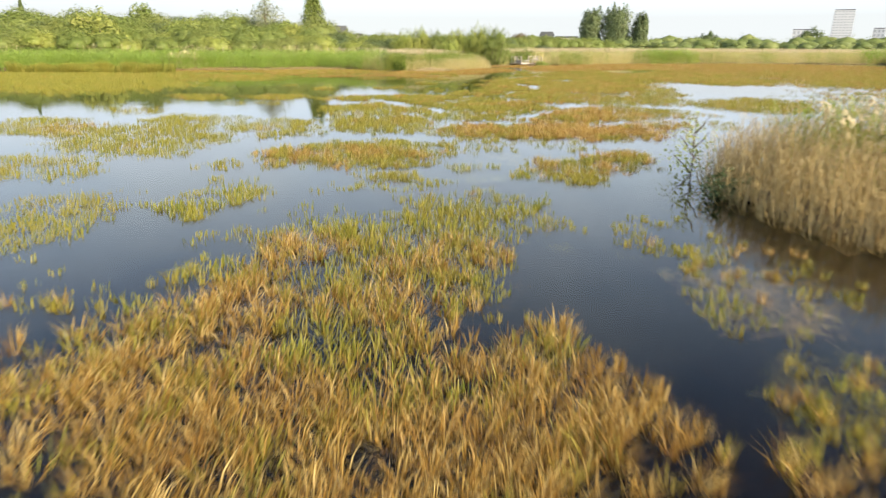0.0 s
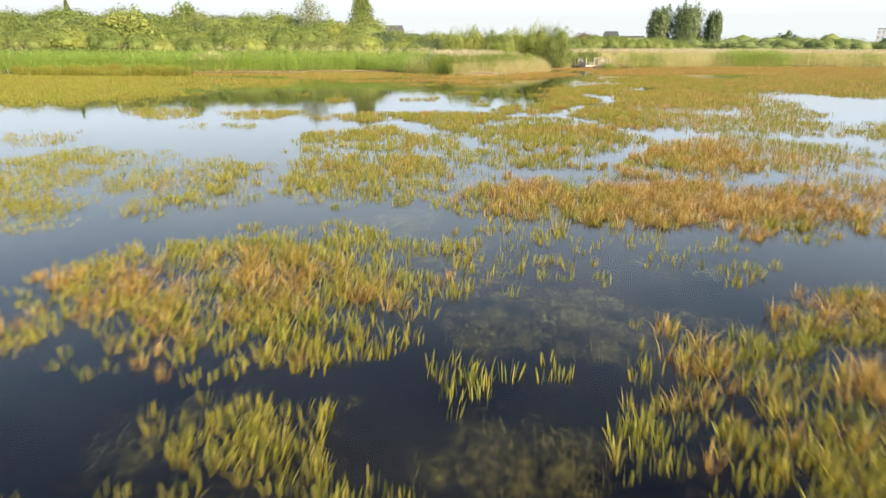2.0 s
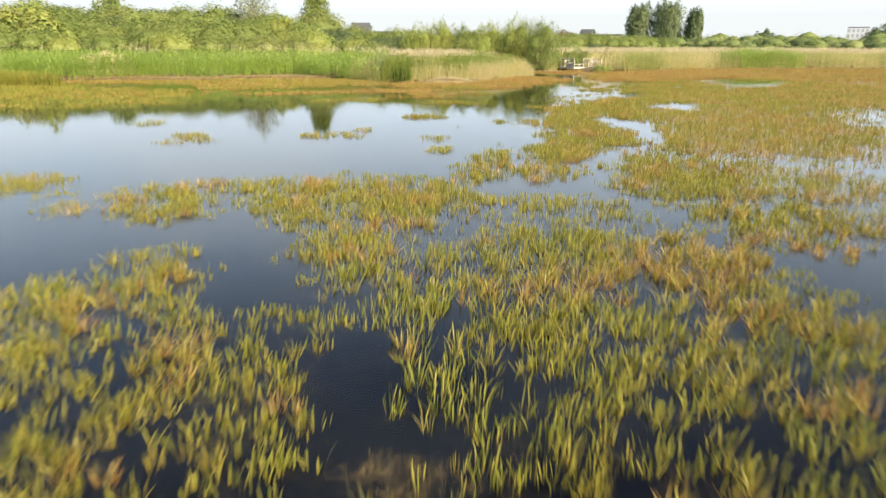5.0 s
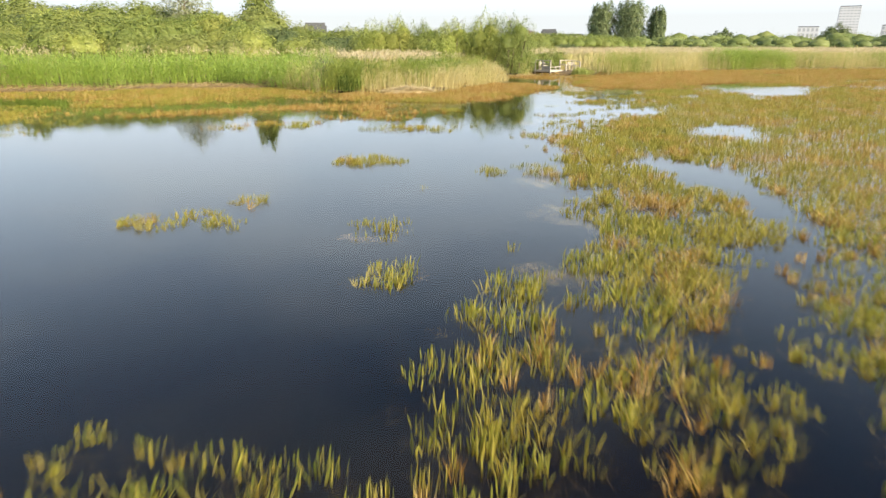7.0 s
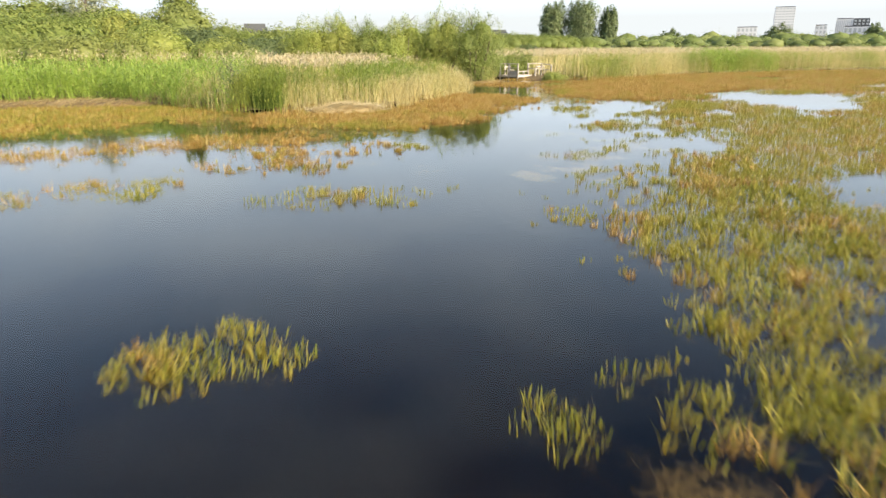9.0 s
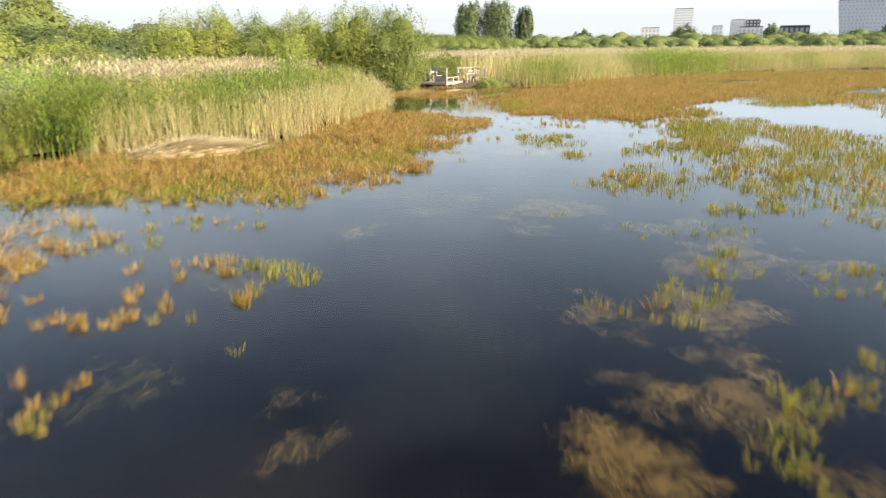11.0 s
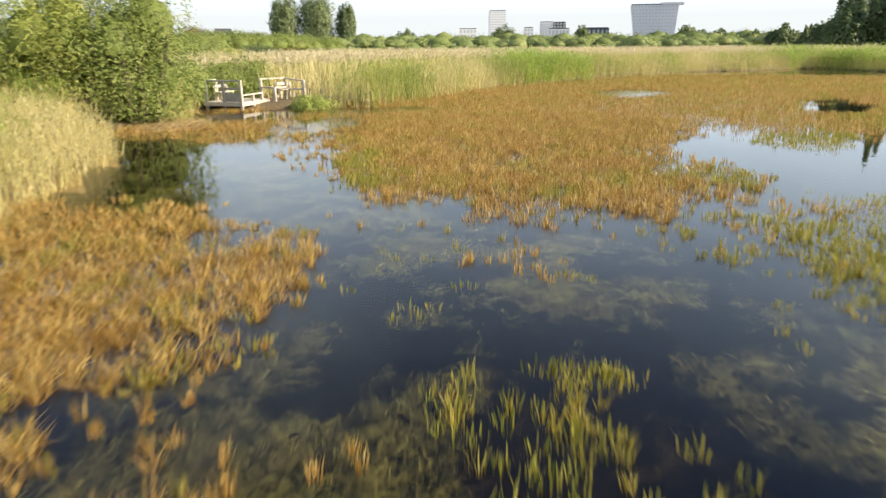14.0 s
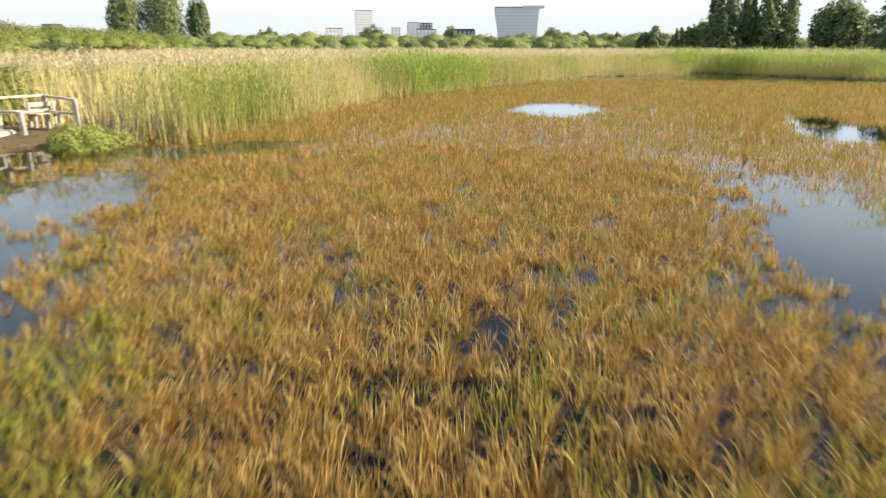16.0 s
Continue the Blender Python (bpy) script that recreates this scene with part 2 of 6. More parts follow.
def domes_of(centres, radii, seed, around=10, up=5):
    """Lumpy closed caps, one for each centre: vertices and faces of one mesh, for the inside of a crown."""
    u, v = np.meshgrid(np.linspace(-0.25, 1, up), np.linspace(0, 2 * math.pi, around + 1)[:-1], indexing="ij")
    flat = np.sqrt(np.clip(1 - u ** 2, 0.0004, 1))
    unit = np.stack([flat * np.cos(v), flat * np.sin(v), u], -1).reshape(-1, 3)
    k = (np.arange(up - 1)[:, None] * around + np.arange(around)[None, :]).ravel()
    right = np.where(k % around == around - 1, k - around + 1, k + 1)
    quad = np.stack([k, right, right + around, k + around], 1)
    rough = np.random.RandomState(seed).rand(len(centres), len(unit), 1) * 0.3 + 0.85
    verts = centres[:, None, :] + unit[None] * radii[:, None, :] * rough
    faces = quad[None] + (np.arange(len(centres)) * len(unit))[:, None, None]
    return verts.reshape(-1, 3), faces.reshape(-1, 4)


def leafy(name, leaf_mesh, centres, radii, seed):
    """Join the leaves with a solid leafy inside."""
    n = len(leaf_mesh.vertices)
    co = np.empty(n * 3, dtype=np.float32)
    leaf_mesh.vertices.foreach_get("co", co)
    verts, faces = domes_of(centres, radii, seed)
    loops = np.concatenate([np.arange(n), faces.ravel() + n])
    starts = np.concatenate([np.arange(n // 3) * 3, n + np.arange(len(faces)) * 4])
    return mesh_of(name, np.concatenate([co.reshape(-1, 3), verts]), loops, starts)


# ---- plan of the pond ----
SHORE = [(-130, -60), (-130, 70), (-60, 79), (-40, 82), (-28, 83.5), (-16, 88), (-10, 90), (-4, 84), (-1, 81), (3.5, 80.3), (7.2, 82.6),
         (9.5, 86), (12.3, 92.5), (13.7, 96.6), (13.2, 99.5), (14.6, 103), (17.2, 106.6), (19, 110), (24, 107.5), (27, 106.5), (33, 110), (42, 116.5), (57, 121.5), (75, 124.5),
         (96, 122), (92, 111), (92, 103), (96, 60), (104, -60)]
ISLAND = (11.0, 11.7, 3.05, 3.9)


def shore_distance(x, y):
    """Metres from the shoreline: above zero on land, below on the water."""
    best, inside = np.full(x.shape, 1e9), np.zeros(x.shape, bool)
    for (ax, ay), (bx, by) in zip(SHORE, SHORE[1:] + SHORE[:1]):
        dx, dy = bx - ax, by - ay
        s = np.clip(((x - ax) * dx + (y - ay) * dy) / (dx * dx + dy * dy), 0, 1)
        best = np.minimum(best, np.hypot(x - ax - s * dx, y - ay - s * dy))
        cross = (ay > y) != (by > y)
        inside ^= cross & (x < ax + (y - ay) * dx / (dy if dy else 1e-9))
    d = np.where(inside, -best, best)
    cx, cy, rx, ry = ISLAND
    isle = (1 - np.hypot((x - cx) / rx, (y - cy) / ry)) * min(rx, ry)
    return np.maximum(d, isle)


def ground_z(x, y):
    d = shore_distance(x, y)
    wob = smooth_noise(x, y, 2.3, 3) * 0.16 + smooth_noise(x, y, 9.0, 4) * 0.2
    bed = -1.15 + wob + np.clip(1 + d / 3.0, 0, 1) * 0.45
    land = 0.05 + wob * 0.6 + np.clip(d / 1.5, 0, 1) * 0.1
    s = np.clip((d + 0.8) / 1.2, 0, 1)
    z = bed + (land - bed) * s * s * (3 - 2 * s)
    hill = np.clip((y - 100) / 40, 0, 1) * np.clip((8 - x) / 40, 0, 1) * 2.6
    return z + np.where(d > 2, hill, 0)


def axis(lo, hi, step, far):
    a = np.arange(lo, hi + step, step)
    grow = np.array([4, 10, 20, 40, 80, 160, 320, 640, 1200, 2200])
    grow = grow[grow <= far]
    return np.concatenate([lo - grow[::-1], a, hi + grow])


gx, gy = np.meshgrid(axis(-60, 110, 1.0, 2200), axis(-14, 160, 1.0, 2200), indexing="ij")
gz = ground_z(gx, gy)
nx, ny = gx.shape
gi = (np.arange(nx - 1)[:, None] * ny + np.arange(ny - 1)[None, :]).ravel()
gl = np.stack([gi, gi + ny, gi + ny + 1, gi + 1], 1).ravel()
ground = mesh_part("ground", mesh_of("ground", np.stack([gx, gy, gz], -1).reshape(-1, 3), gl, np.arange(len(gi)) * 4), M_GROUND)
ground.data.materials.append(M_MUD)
# bed below -0.30 m gets the mud with the water's darkness painted in
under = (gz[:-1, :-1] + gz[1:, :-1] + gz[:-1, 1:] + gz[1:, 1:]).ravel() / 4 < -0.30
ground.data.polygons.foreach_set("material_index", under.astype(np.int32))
ground.data.shade_smooth()
tagged(ground, "dark peaty soil and litter round a shallow pond", "ground", kind="structure")

bm = bmesh.new()
corners = [bm.verts.new(c) for c in ((-140, -70, 0), (110, -70, 0), (110, 130, 0), (-140, 130, 0))]
bm.faces.new(corners)
water = part("water", bm, M_WATER)
water.visible_shadow = False
tagged(water, "still dark pond water reflecting a pale sky", "water", kind="structure")

# ---- sedge beds: centre, half axes, turn, fullness, share of brown ----
CELL = 0.16
LOW, SIZE = (-48.0, 1.0), (860, 760)
cx_, cy_ = np.meshgrid(LOW[0] + CELL * np.arange(SIZE[0]), LOW[1] + CELL * np.arange(SIZE[1]), indexing="ij")
full, brown, weeds, weed_brown = (np.zeros(SIZE) for _ in range(4))
warp_x = (smooth_noise(cx_, cy_, 1.3, 11) - 0.5) * 1.1 + (smooth_noise(cx_, cy_, 0.5, 12) - 0.5) * 0.6
warp_y = (smooth_noise(cx_, cy_, 1.3, 13) - 0.5) * 1.1 + (smooth_noise(cx_, cy_, 0.5, 14) - 0.5) * 0.6
rag = smooth_noise(cx_, cy_, 1.3, 77) * 0.65 + smooth_noise(cx_, cy_, 0.5, 78) * 0.35


def blob(x, y, rx, ry, turn):
    """The cells of an oval with a ragged, thinning edge."""
    r = max(rx, ry) * 1.4 + 1
    i0, i1 = (int(np.clip((v - LOW[0]) / CELL, 0, SIZE[0])) for v in (x - r, x + r))
    j0, j1 = (int(np.clip((v - LOW[1]) / CELL, 0, SIZE[1])) for v in (y - r, y + r))
    s = np.s_[i0:i1, j0:j1]
    reach = min(1.0, min(rx, ry) / 1.0)
    dx, dy = cx_[s] + warp_x[s] * reach - x, cy_[s] + warp_y[s] * reach - y
    c, q = math.cos(radians(turn)), math.sin(radians(turn))
    d = np.hypot((dx * c + dy * q) / rx, (dy * c - dx * q) / ry)
    return s, np.clip((1.09 - d) / 0.45, 0, 1)


def sedge(x, y, rx, ry, turn, fullness, share):
    s, k = blob(x, y, rx, ry, turn)
    brown[s] = np.where(k * fullness > full[s], brown[s] + (share - brown[s]) * np.where(full[s] > 0.05, k, 1), brown[s])
    full[s] = np.maximum(full[s], k * fullness)


def gap(x, y, rx, ry, turn, fullness):
    s, k = blob(x, y, rx, ry, turn)
    full[s] *= 1 - np.clip(k * 1.7 - 0.95 * rag[s], 0, 1) * fullness


def weed(x, y, rx, ry, turn, fullness, share):
    s, k = blob(x, y, rx, ry, turn)
    weeds[s] = np.maximum(weeds[s], k * fullness)
    weed_brown[s] = np.maximum(weed_brown[s], share * (k > 0))


# beds to both sides of the way
sedge(-24.7, 53.9, 8.97, 14.67, 30, 0.9, 0.12)
sedge(-11.8, 31.3, 1.43, 2.30, 30, 0.5, 0.3)
gap(22.1, 50.3, 2.00, 2.73, -30, 1)
sedge(-17.7, 60.9, 9.36, 6.95, 26, 0.55, 0.25)
sedge(14.8, 50.4, 7.19, 8.67, -24, 1, 0.5)
sedge(-7.7, 51.4, 0.54, 1.23, 23, 0.8, 0.3)
sedge(-4.7, 47.5, 0.92, 1.45, 20, 0.8, 0.25)
sedge(-6.7, 69.1, 6.44, 3.10, 19, 0.7, 0.75)
sedge(-7.1, 76.9, 8.16, 5.61, 16, 0.9, 0.6)
sedge(2.5, 65.9, 2.51, 2.03, 3, 0.7, 0.8)
sedge(21.1, 65.7, 4.09, 7.63, -33, 1, 0.45)
sedge(31.5, 100.4, 10.22, 15.26, -31, 1, 0.85)
sedge(47.7, 99.2, 10.12, 21.44, -46, 1, 0.75)
gap(40.8, 88.8, 1.23, 2.50, -49, 1)
sedge(19.6, 104.0, 2.45, 5.02, -16, 0.9, 0.9)
sedge(31.8, 99.6, 8.52, 11.54, -40, 1, 0.8)
sedge(15.1, 101.3, 1.60, 2.44, -4, 0.8, 0.9)
sedge(33.8, 101.2, 8.72, 7.65, -44, 1, 0.75)
sedge(60.0, 106.8, 15.35, 19.53, -62, 1, 0.7)
gap(47.2, 106.5, 2.43, 4.95, -53, 1)
gap(45.7, 92.5, 1.25, 4.72, -75, 1)
gap(29.1, 102.9, 1.05, 0.97, -31, 0.8)
gap(19.3, 105.2, 4.75, 2.27, -12, 1)
sedge(-11.2, 24.1, 1.16, 3.60, 34, 0.85, 0.4)
gap(-2.9, 75.1, 1.78, 2.34, 13, 0.8)
gap(0.9, 70.3, 1.30, 1.66, 7, 0.6)
sedge(-3.2, 68.1, 5.04, 3.39, 17, 0.45, 0.9)

# the open beds towards the far shores
sedge(55, 100, 30, 20, 0, 1, 0.8)
sedge(62, 70, 30, 24, 0, 1, 0.55)
sedge(60, 35, 34, 20, 0, 0.95, 0.5)
sedge(48, 55, 16, 12, 0, 0.95, 0.5)
sedge(31, 60, 7, 9, -25, 0.95, 0.5)
sedge(36, 74, 6, 8, -20, 0.95, 0.55)
sedge(38, 108, 16, 7, 20, 1, 0.85)
sedge(-38, 68, 12, 9, 0, 0.95, 0.1)
sedge(-16, 80, 14, 3.5, 10, 0.8, 0.6)
gap(23, 38.5, 5, 1.6, 0, 1)


# beds and open water along the way
sedge(-0.8, 4.8, 1.90, 2.18, 17, 1, 0.8)
sedge(1.4, 4.6, 1.90, 1.72, -4, 1, 0.85)
sedge(2.7, 4.0, 0.77, 0.82, -19, 0.9, 0.8)
sedge(0.6, 7.0, 1.67, 2.43, 3, 0.95, 0.6)
sedge(-1.7, 6.9, 1.67, 1.41, 19, 0.75, 0.5)
sedge(-3.1, 7.2, 1.01, 1.01, 27, 0.5, 0.3)
sedge(1.1, 9.3, 1.63, 2.05, -0, 0.8, 0.35)
sedge(2.6, 11.6, 1.17, 1.78, -7, 0.7, 0.2)
sedge(0.3, 10.2, 0.94, 1.73, 3, 0.6, 0.06)
sedge(2.4, 5.5, 0.61, 0.71, -12, 0.85, 0.7)
sedge(-0.7, 8.6, 1.19, 1.52, 10, 0.65, 0.25)
sedge(2.2, 7.7, 0.44, 1.05, -8, 0.4, 0.1)
sedge(5.5, 7.3, 1.08, 1.33, -28, 0.35, 0.4)
sedge(5.1, 9.9, 0.84, 1.24, -21, 0.25, 0.3)
sedge(6.6, 8.1, 1.11, 1.39, -32, 0.45, 0.5)
sedge(4.9, 4.7, 0.75, 1.25, -34, 0.6, 0.5)
sedge(4.2, 3.7, 0.49, 0.53, -35, 0.8, 0.8)
sedge(6.2, 6.0, 0.31, 0.52, -37, 0.3, 0.3)
sedge(-5.5, 11.5, 1.42, 2.11, 27, 0.8, 0.12)
sedge(-5.2, 10.2, 0.82, 1.52, 29, 0.8, 0.15)
sedge(-8.2, 16.3, 1.41, 2.53, 28, 0.8, 0.07)
sedge(-7.8, 22.1, 2.82, 4.29, 21, 0.85, 0.1)
sedge(-7.8, 26.9, 2.54, 3.09, 18, 0.7, 0.06)
sedge(-13.0, 25.3, 2.36, 3.35, 28, 0.8, 0.09)
weed(5.5, 7.3, 1.22, 1.56, -28, 0.6, 0.8)
weed(4.9, 4.7, 0.75, 1.25, -34, 0.6, 0.5)
weed(5.0, 8.9, 0.86, 1.20, -22, 0.4, 0.5)
sedge(-1.3, 6.9, 0.87, 1.01, 28, 0.95, 0.7)
sedge(-1.9, 8.0, 0.64, 0.62, 28, 0.8, 0.5)
sedge(-2.2, 7.6, 0.30, 0.56, 31, 0.6, 0.5)
sedge(-1.1, 8.3, 0.88, 0.76, 21, 0.85, 0.55)
sedge(-2.3, 9.9, 0.27, 0.50, 25, 0.4, 0.1)
sedge(2.1, 7.6, 0.25, 0.58, -7, 0.6, 0.2)
sedge(5.6, 8.7, 0.53, 0.95, -31, 0.45, 0.3)
sedge(4.7, 7.1, 0.45, 0.65, -31, 0.6, 0.4)
sedge(20.3, 34.0, 3.55, 5.36, -30, 0.9, 0.3)
sedge(13.6, 25.4, 1.41, 2.10, -27, 0.4, 0.2)
sedge(18.1, 43.1, 2.10, 5.13, -22, 0.8, 0.3)
sedge(0.4, 10.0, 1.54, 1.16, 14, 0.85, 0.35)
sedge(2.0, 11.5, 1.31, 1.25, -2, 0.8, 0.2)
sedge(2.6, 10.5, 0.72, 0.73, -7, 0.75, 0.25)
sedge(-0.5, 9.3, 1.17, 0.67, 26, 0.9, 0.6)
sedge(1.0, 9.1, 0.72, 0.37, 10, 0.85, 0.5)
sedge(-0.6, 11.5, 1.03, 0.74, 18, 0.4, 0.1)
sedge(-1.6, 10.2, 0.60, 0.66, 31, 0.4, 0.1)
sedge(-3.0, 12.8, 1.22, 1.14, 30, 0.6, 0.1)
sedge(-2.9, 11.9, 0.58, 0.74, 32, 0.75, 0.15)
sedge(-2.6, 14.2, 0.75, 1.02, 24, 0.55, 0.1)
sedge(0.9, 14.0, 1.46, 1.03, 5, 0.4, 0.05)
sedge(-0.5, 13.7, 0.71, 0.74, 14, 0.3, 0.05)
sedge(0.1, 15.1, 0.91, 0.64, 9, 0.3, 0.01)
sedge(-0.2, 18.3, 2.22, 2.45, 8, 0.85, 0.14)
sedge(0.8, 17.1, 0.96, 1.55, 4, 0.8, 0.5)
sedge(-2.1, 18.4, 0.83, 1.42, 16, 0.55, 0.06)
sedge(-3.6, 16.5, 0.72, 0.98, 24, 0.55, 0.04)
sedge(-7.2, 20.3, 2.02, 3.27, 30, 0.8, 0.09)
sedge(-5.6, 20.9, 0.85, 1.67, 24, 0.5, 0.04)
sedge(-8.3, 26.6, 2.08, 2.71, 24, 0.85, 0.07)
sedge(-3.9, 25.4, 1.78, 2.79, 15, 0.7, 0.07)
sedge(-2.4, 23.1, 0.96, 1.20, 13, 0.5, 0.03)
sedge(-11.8, 24.6, 1.04, 2.47, 34, 0.8, 0.09)
sedge(6.0, 16.2, 2.06, 1.82, -20, 0.85, 0.5)
sedge(5.1, 14.9, 1.06, 1.11, -17, 0.7, 0.3)
sedge(7.4, 17.2, 1.28, 1.21, -24, 0.85, 0.45)
sedge(5.4, 13.8, 0.48, 0.52, -21, 0.35, 0.2)
sedge(2.8, 15.8, 0.68, 0.72, -5, 0.5, 0.05)
sedge(3.5, 19.1, 0.62, 0.72, -7, 0.3, 0)
sedge(5.9, 24.0, 3.77, 3.02, -12, 0.9, 0.75)
sedge(8.5, 22.5, 2.58, 2.11, -20, 0.9, 0.7)
sedge(4.4, 20.7, 2.07, 1.12, -9, 0.35, 0.1)
sedge(0.2, 25.6, 2.14, 3.49, 4, 0.8, 0.25)
sedge(4.4, 12.1, 0.19, 0.51, -19, 0.2, 0)
sedge(4.0, 12.6, 0.28, 0.29, -15, 0.3, 0)
sedge(4.7, 9.8, 0.45, 0.64, -28, 0.35, 0.2)
sedge(4.9, 9.4, 0.25, 0.48, -31, 0.5, 0.3)
sedge(3.9, 10.1, 0.24, 0.28, -20, 0.15, 0.1)
weed(3.0, 9.4, 0.75, 0.42, -14, 0.4, 0.4)
weed(4.7, 10.2, 0.58, 0.71, -26, 0.4, 0.4)
weed(0.9, 14.0, 1.46, 1.03, 5, 0.3, 0.3)
sedge(7.3, 23.0, 3.64, 2.32, -20, 0.9, 0.75)
sedge(10.5, 24.1, 1.43, 2.92, -29, 0.85, 0.7)
sedge(12.3, 29.8, 3.02, 2.71, -26, 0.85, 0.4)
sedge(13.7, 37.4, 5.76, 4.07, -22, 0.85, 0.4)
gap(-0.7, 16.1, 1.65, 0.77, 26, 0.8)
sedge(-0.8, 17.7, 2.15, 2.15, 22, 0.85, 0.5)
sedge(-2.5, 18.7, 1.16, 1.03, 29, 0.7, 0.4)
sedge(0.8, 14.7, 1.07, 0.44, 19, 0.65, 0.15)
sedge(2.7, 15.7, 0.66, 0.64, -3, 0.6, 0.1)
sedge(5.2, 15.8, 1.34, 1.55, -24, 0.85, 0.4)
sedge(6.5, 17.4, 0.77, 0.82, -28, 0.8, 0.3)
sedge(3.1, 18.8, 1.16, 0.81, -4, 0.33, 0.05)
sedge(4.0, 14.9, 0.52, 0.46, -17, 0.6, 0.3)
weed(3.6, 17.4, 1.28, 0.98, -9, 0.4, 0.5)
weed(2.8, 14.8, 1.07, 0.43, -4, 0.4, 0.5)
gap(5.5, 17.7, 1.16, 1.17, -27, 1)
sedge(-0.0, 18.5, 1.69, 1.88, 24, 0.9, 0.55)
sedge(0.5, 20.2, 1.21, 1.08, 16, 0.55, 0.1)
sedge(-1.4, 19.4, 0.91, 0.97, 31, 0.7, 0.3)
sedge(0.2, 17.0, 1.05, 0.42, 28, 0.9, 0.35)
sedge(1.6, 17.7, 0.41, 0.82, 12, 0.6, 0.15)
sedge(2.1, 20.0, 0.90, 1.30, 5, 0.4, 0.1)
sedge(2.4, 18.4, 0.51, 0.51, 3, 0.45, 0.15)
sedge(3.5, 18.9, 0.88, 0.83, -7, 0.5, 0.15)
sedge(4.1, 18.4, 0.51, 0.63, -13, 0.4, 0.2)
sedge(3.2, 19.4, 0.36, 0.35, -4, 0.45, 0)
sedge(-2.8, 22.7, 1.70, 1.31, 28, 0.6, 0.2)
sedge(-3.6, 22.0, 0.58, 0.94, 33, 0.6, 0.2)
sedge(-2.0, 23.5, 0.48, 0.76, 23, 0.4, 0.1)
sedge(-4.8, 25.4, 1.79, 1.55, 30, 0.75, 0.3)
sedge(-3.4, 26.7, 0.86, 1.26, 23, 0.6, 0.2)
sedge(-7.5, 27.5, 0.66, 1.26, 34, 0.8, 0.3)
sedge(0.3, 25.0, 1.70, 2.26, 11, 0.75, 0.2)
sedge(0.9, 23.3, 1.21, 1.02, 9, 0.55, 0.15)
sedge(-1.1, 27.4, 1.67, 1.64, 14, 0.7, 0.2)
sedge(4.0, 23.1, 1.90, 1.62, -7, 0.85, 0.6)
sedge(6.8, 23.5, 2.43, 1.65, -20, 0.95, 0.9)
sedge(8.7, 23.3, 1.36, 1.86, -29, 0.95, 0.85)
sedge(4.6, 21.8, 1.04, 0.76, -11, 0.7, 0.7)
sedge(6.6, 21.8, 1.58, 1.05, -22, 0.6, 0.5)
sedge(7.8, 21.1, 0.88, 0.73, -30, 0.5, 0.3)
sedge(6.2, 20.3, 0.54, 0.47, -23, 0.45, 0.2)
sedge(4.4, 20.6, 0.56, 0.39, -11, 0.4, 0)
sedge(6.4, 18.9, 0.55, 0.82, -29, 0.45, 0.2)
sedge(5.6, 19.3, 0.65, 0.36, -22, 0.35, 0.2)
sedge(3.6, 28.2, 2.01, 1.75, -3, 0.7, 0.2)
sedge(10.4, 29.7, 2.87, 3.43, -24, 0.9, 0.65)
sedge(5.9, 32.8, 3.43, 2.93, -9, 0.8, 0.25)
sedge(-0.1, 31.5, 2.93, 2.27, 9, 0.7, 0.2)
sedge(7.2, 27.0, 0.74, 1.24, -17, 0.5, 0.2)
sedge(1.4, 28.8, 0.84, 1.14, 5, 0.4, 0.2)
weed(4.6, 17.6, 0.79, 0.56, -19, 0.6, 0.5)
weed(5.6, 19.3, 0.76, 0.43, -22, 0.5, 0.5)
weed(1.3, 21.6, 0.71, 0.73, 9, 0.5, 0.6)
weed(2.5, 19.1, 0.91, 1.02, 2, 0.4, 0.5)
weed(3.1, 17.1, 0.65, 0.32, -4, 0.3, 0.4)
sedge(-28.3, 67.2, 9.72, 12.52, 31, 0.9, 0.2)
sedge(-16.3, 66.7, 5.30, 5.59, 20, 0.7, 0.4)
sedge(-20.4, 50.8, 4.01, 4.33, 33, 0.8, 0.2)
sedge(-0.7, 26.3, 1.83, 2.09, 24, 0.7, 0.25)
sedge(-0.2, 23.9, 1.08, 1.42, 28, 0.75, 0.35)
sedge(1.0, 24.1, 0.66, 1.38, 18, 0.65, 0.25)
sedge(0.1, 22.6, 0.39, 0.50, 31, 0.5, 0.25)
sedge(1.0, 22.7, 0.53, 0.40, 22, 0.4, 0.2)
sedge(0.9, 27.9, 1.05, 1.53, 12, 0.75, 0.15)
sedge(-0.4, 27.6, 0.85, 1.19, 19, 0.6, 0.15)
sedge(-2.1, 32.6, 1.41, 1.67, 19, 0.8, 0.25)
sedge(-2.2, 29.7, 0.73, 1.13, 24, 0.4, 0.1)
sedge(0.8, 30.0, 1.91, 1.32, 11, 0.6, 0.2)
sedge(-0.1, 34.0, 0.84, 1.37, 11, 0.5, 0.2)
sedge(2.5, 29.4, 0.71, 1.18, 3, 0.6, 0.15)
sedge(4.1, 28.3, 0.99, 1.21, -5, 0.65, 0.1)
sedge(3.6, 32.1, 1.84, 1.76, -2, 0.7, 0.3)
sedge(6.1, 30.6, 1.43, 1.69, -13, 0.75, 0.3)
sedge(2.9, 25.8, 1.05, 0.75, 1, 0.3, 0)
sedge(1.9, 25.1, 0.51, 0.80, 9, 0.35, 0)
sedge(2.3, 26.6, 0.46, 0.57, 5, 0.25, 0)
sedge(3.5, 23.3, 1.25, 1.30, -3, 0.85, 0.4)
sedge(4.7, 23.0, 1.36, 1.20, -16, 0.95, 0.8)
sedge(4.3, 24.6, 1.06, 0.83, -9, 0.65, 0.2)
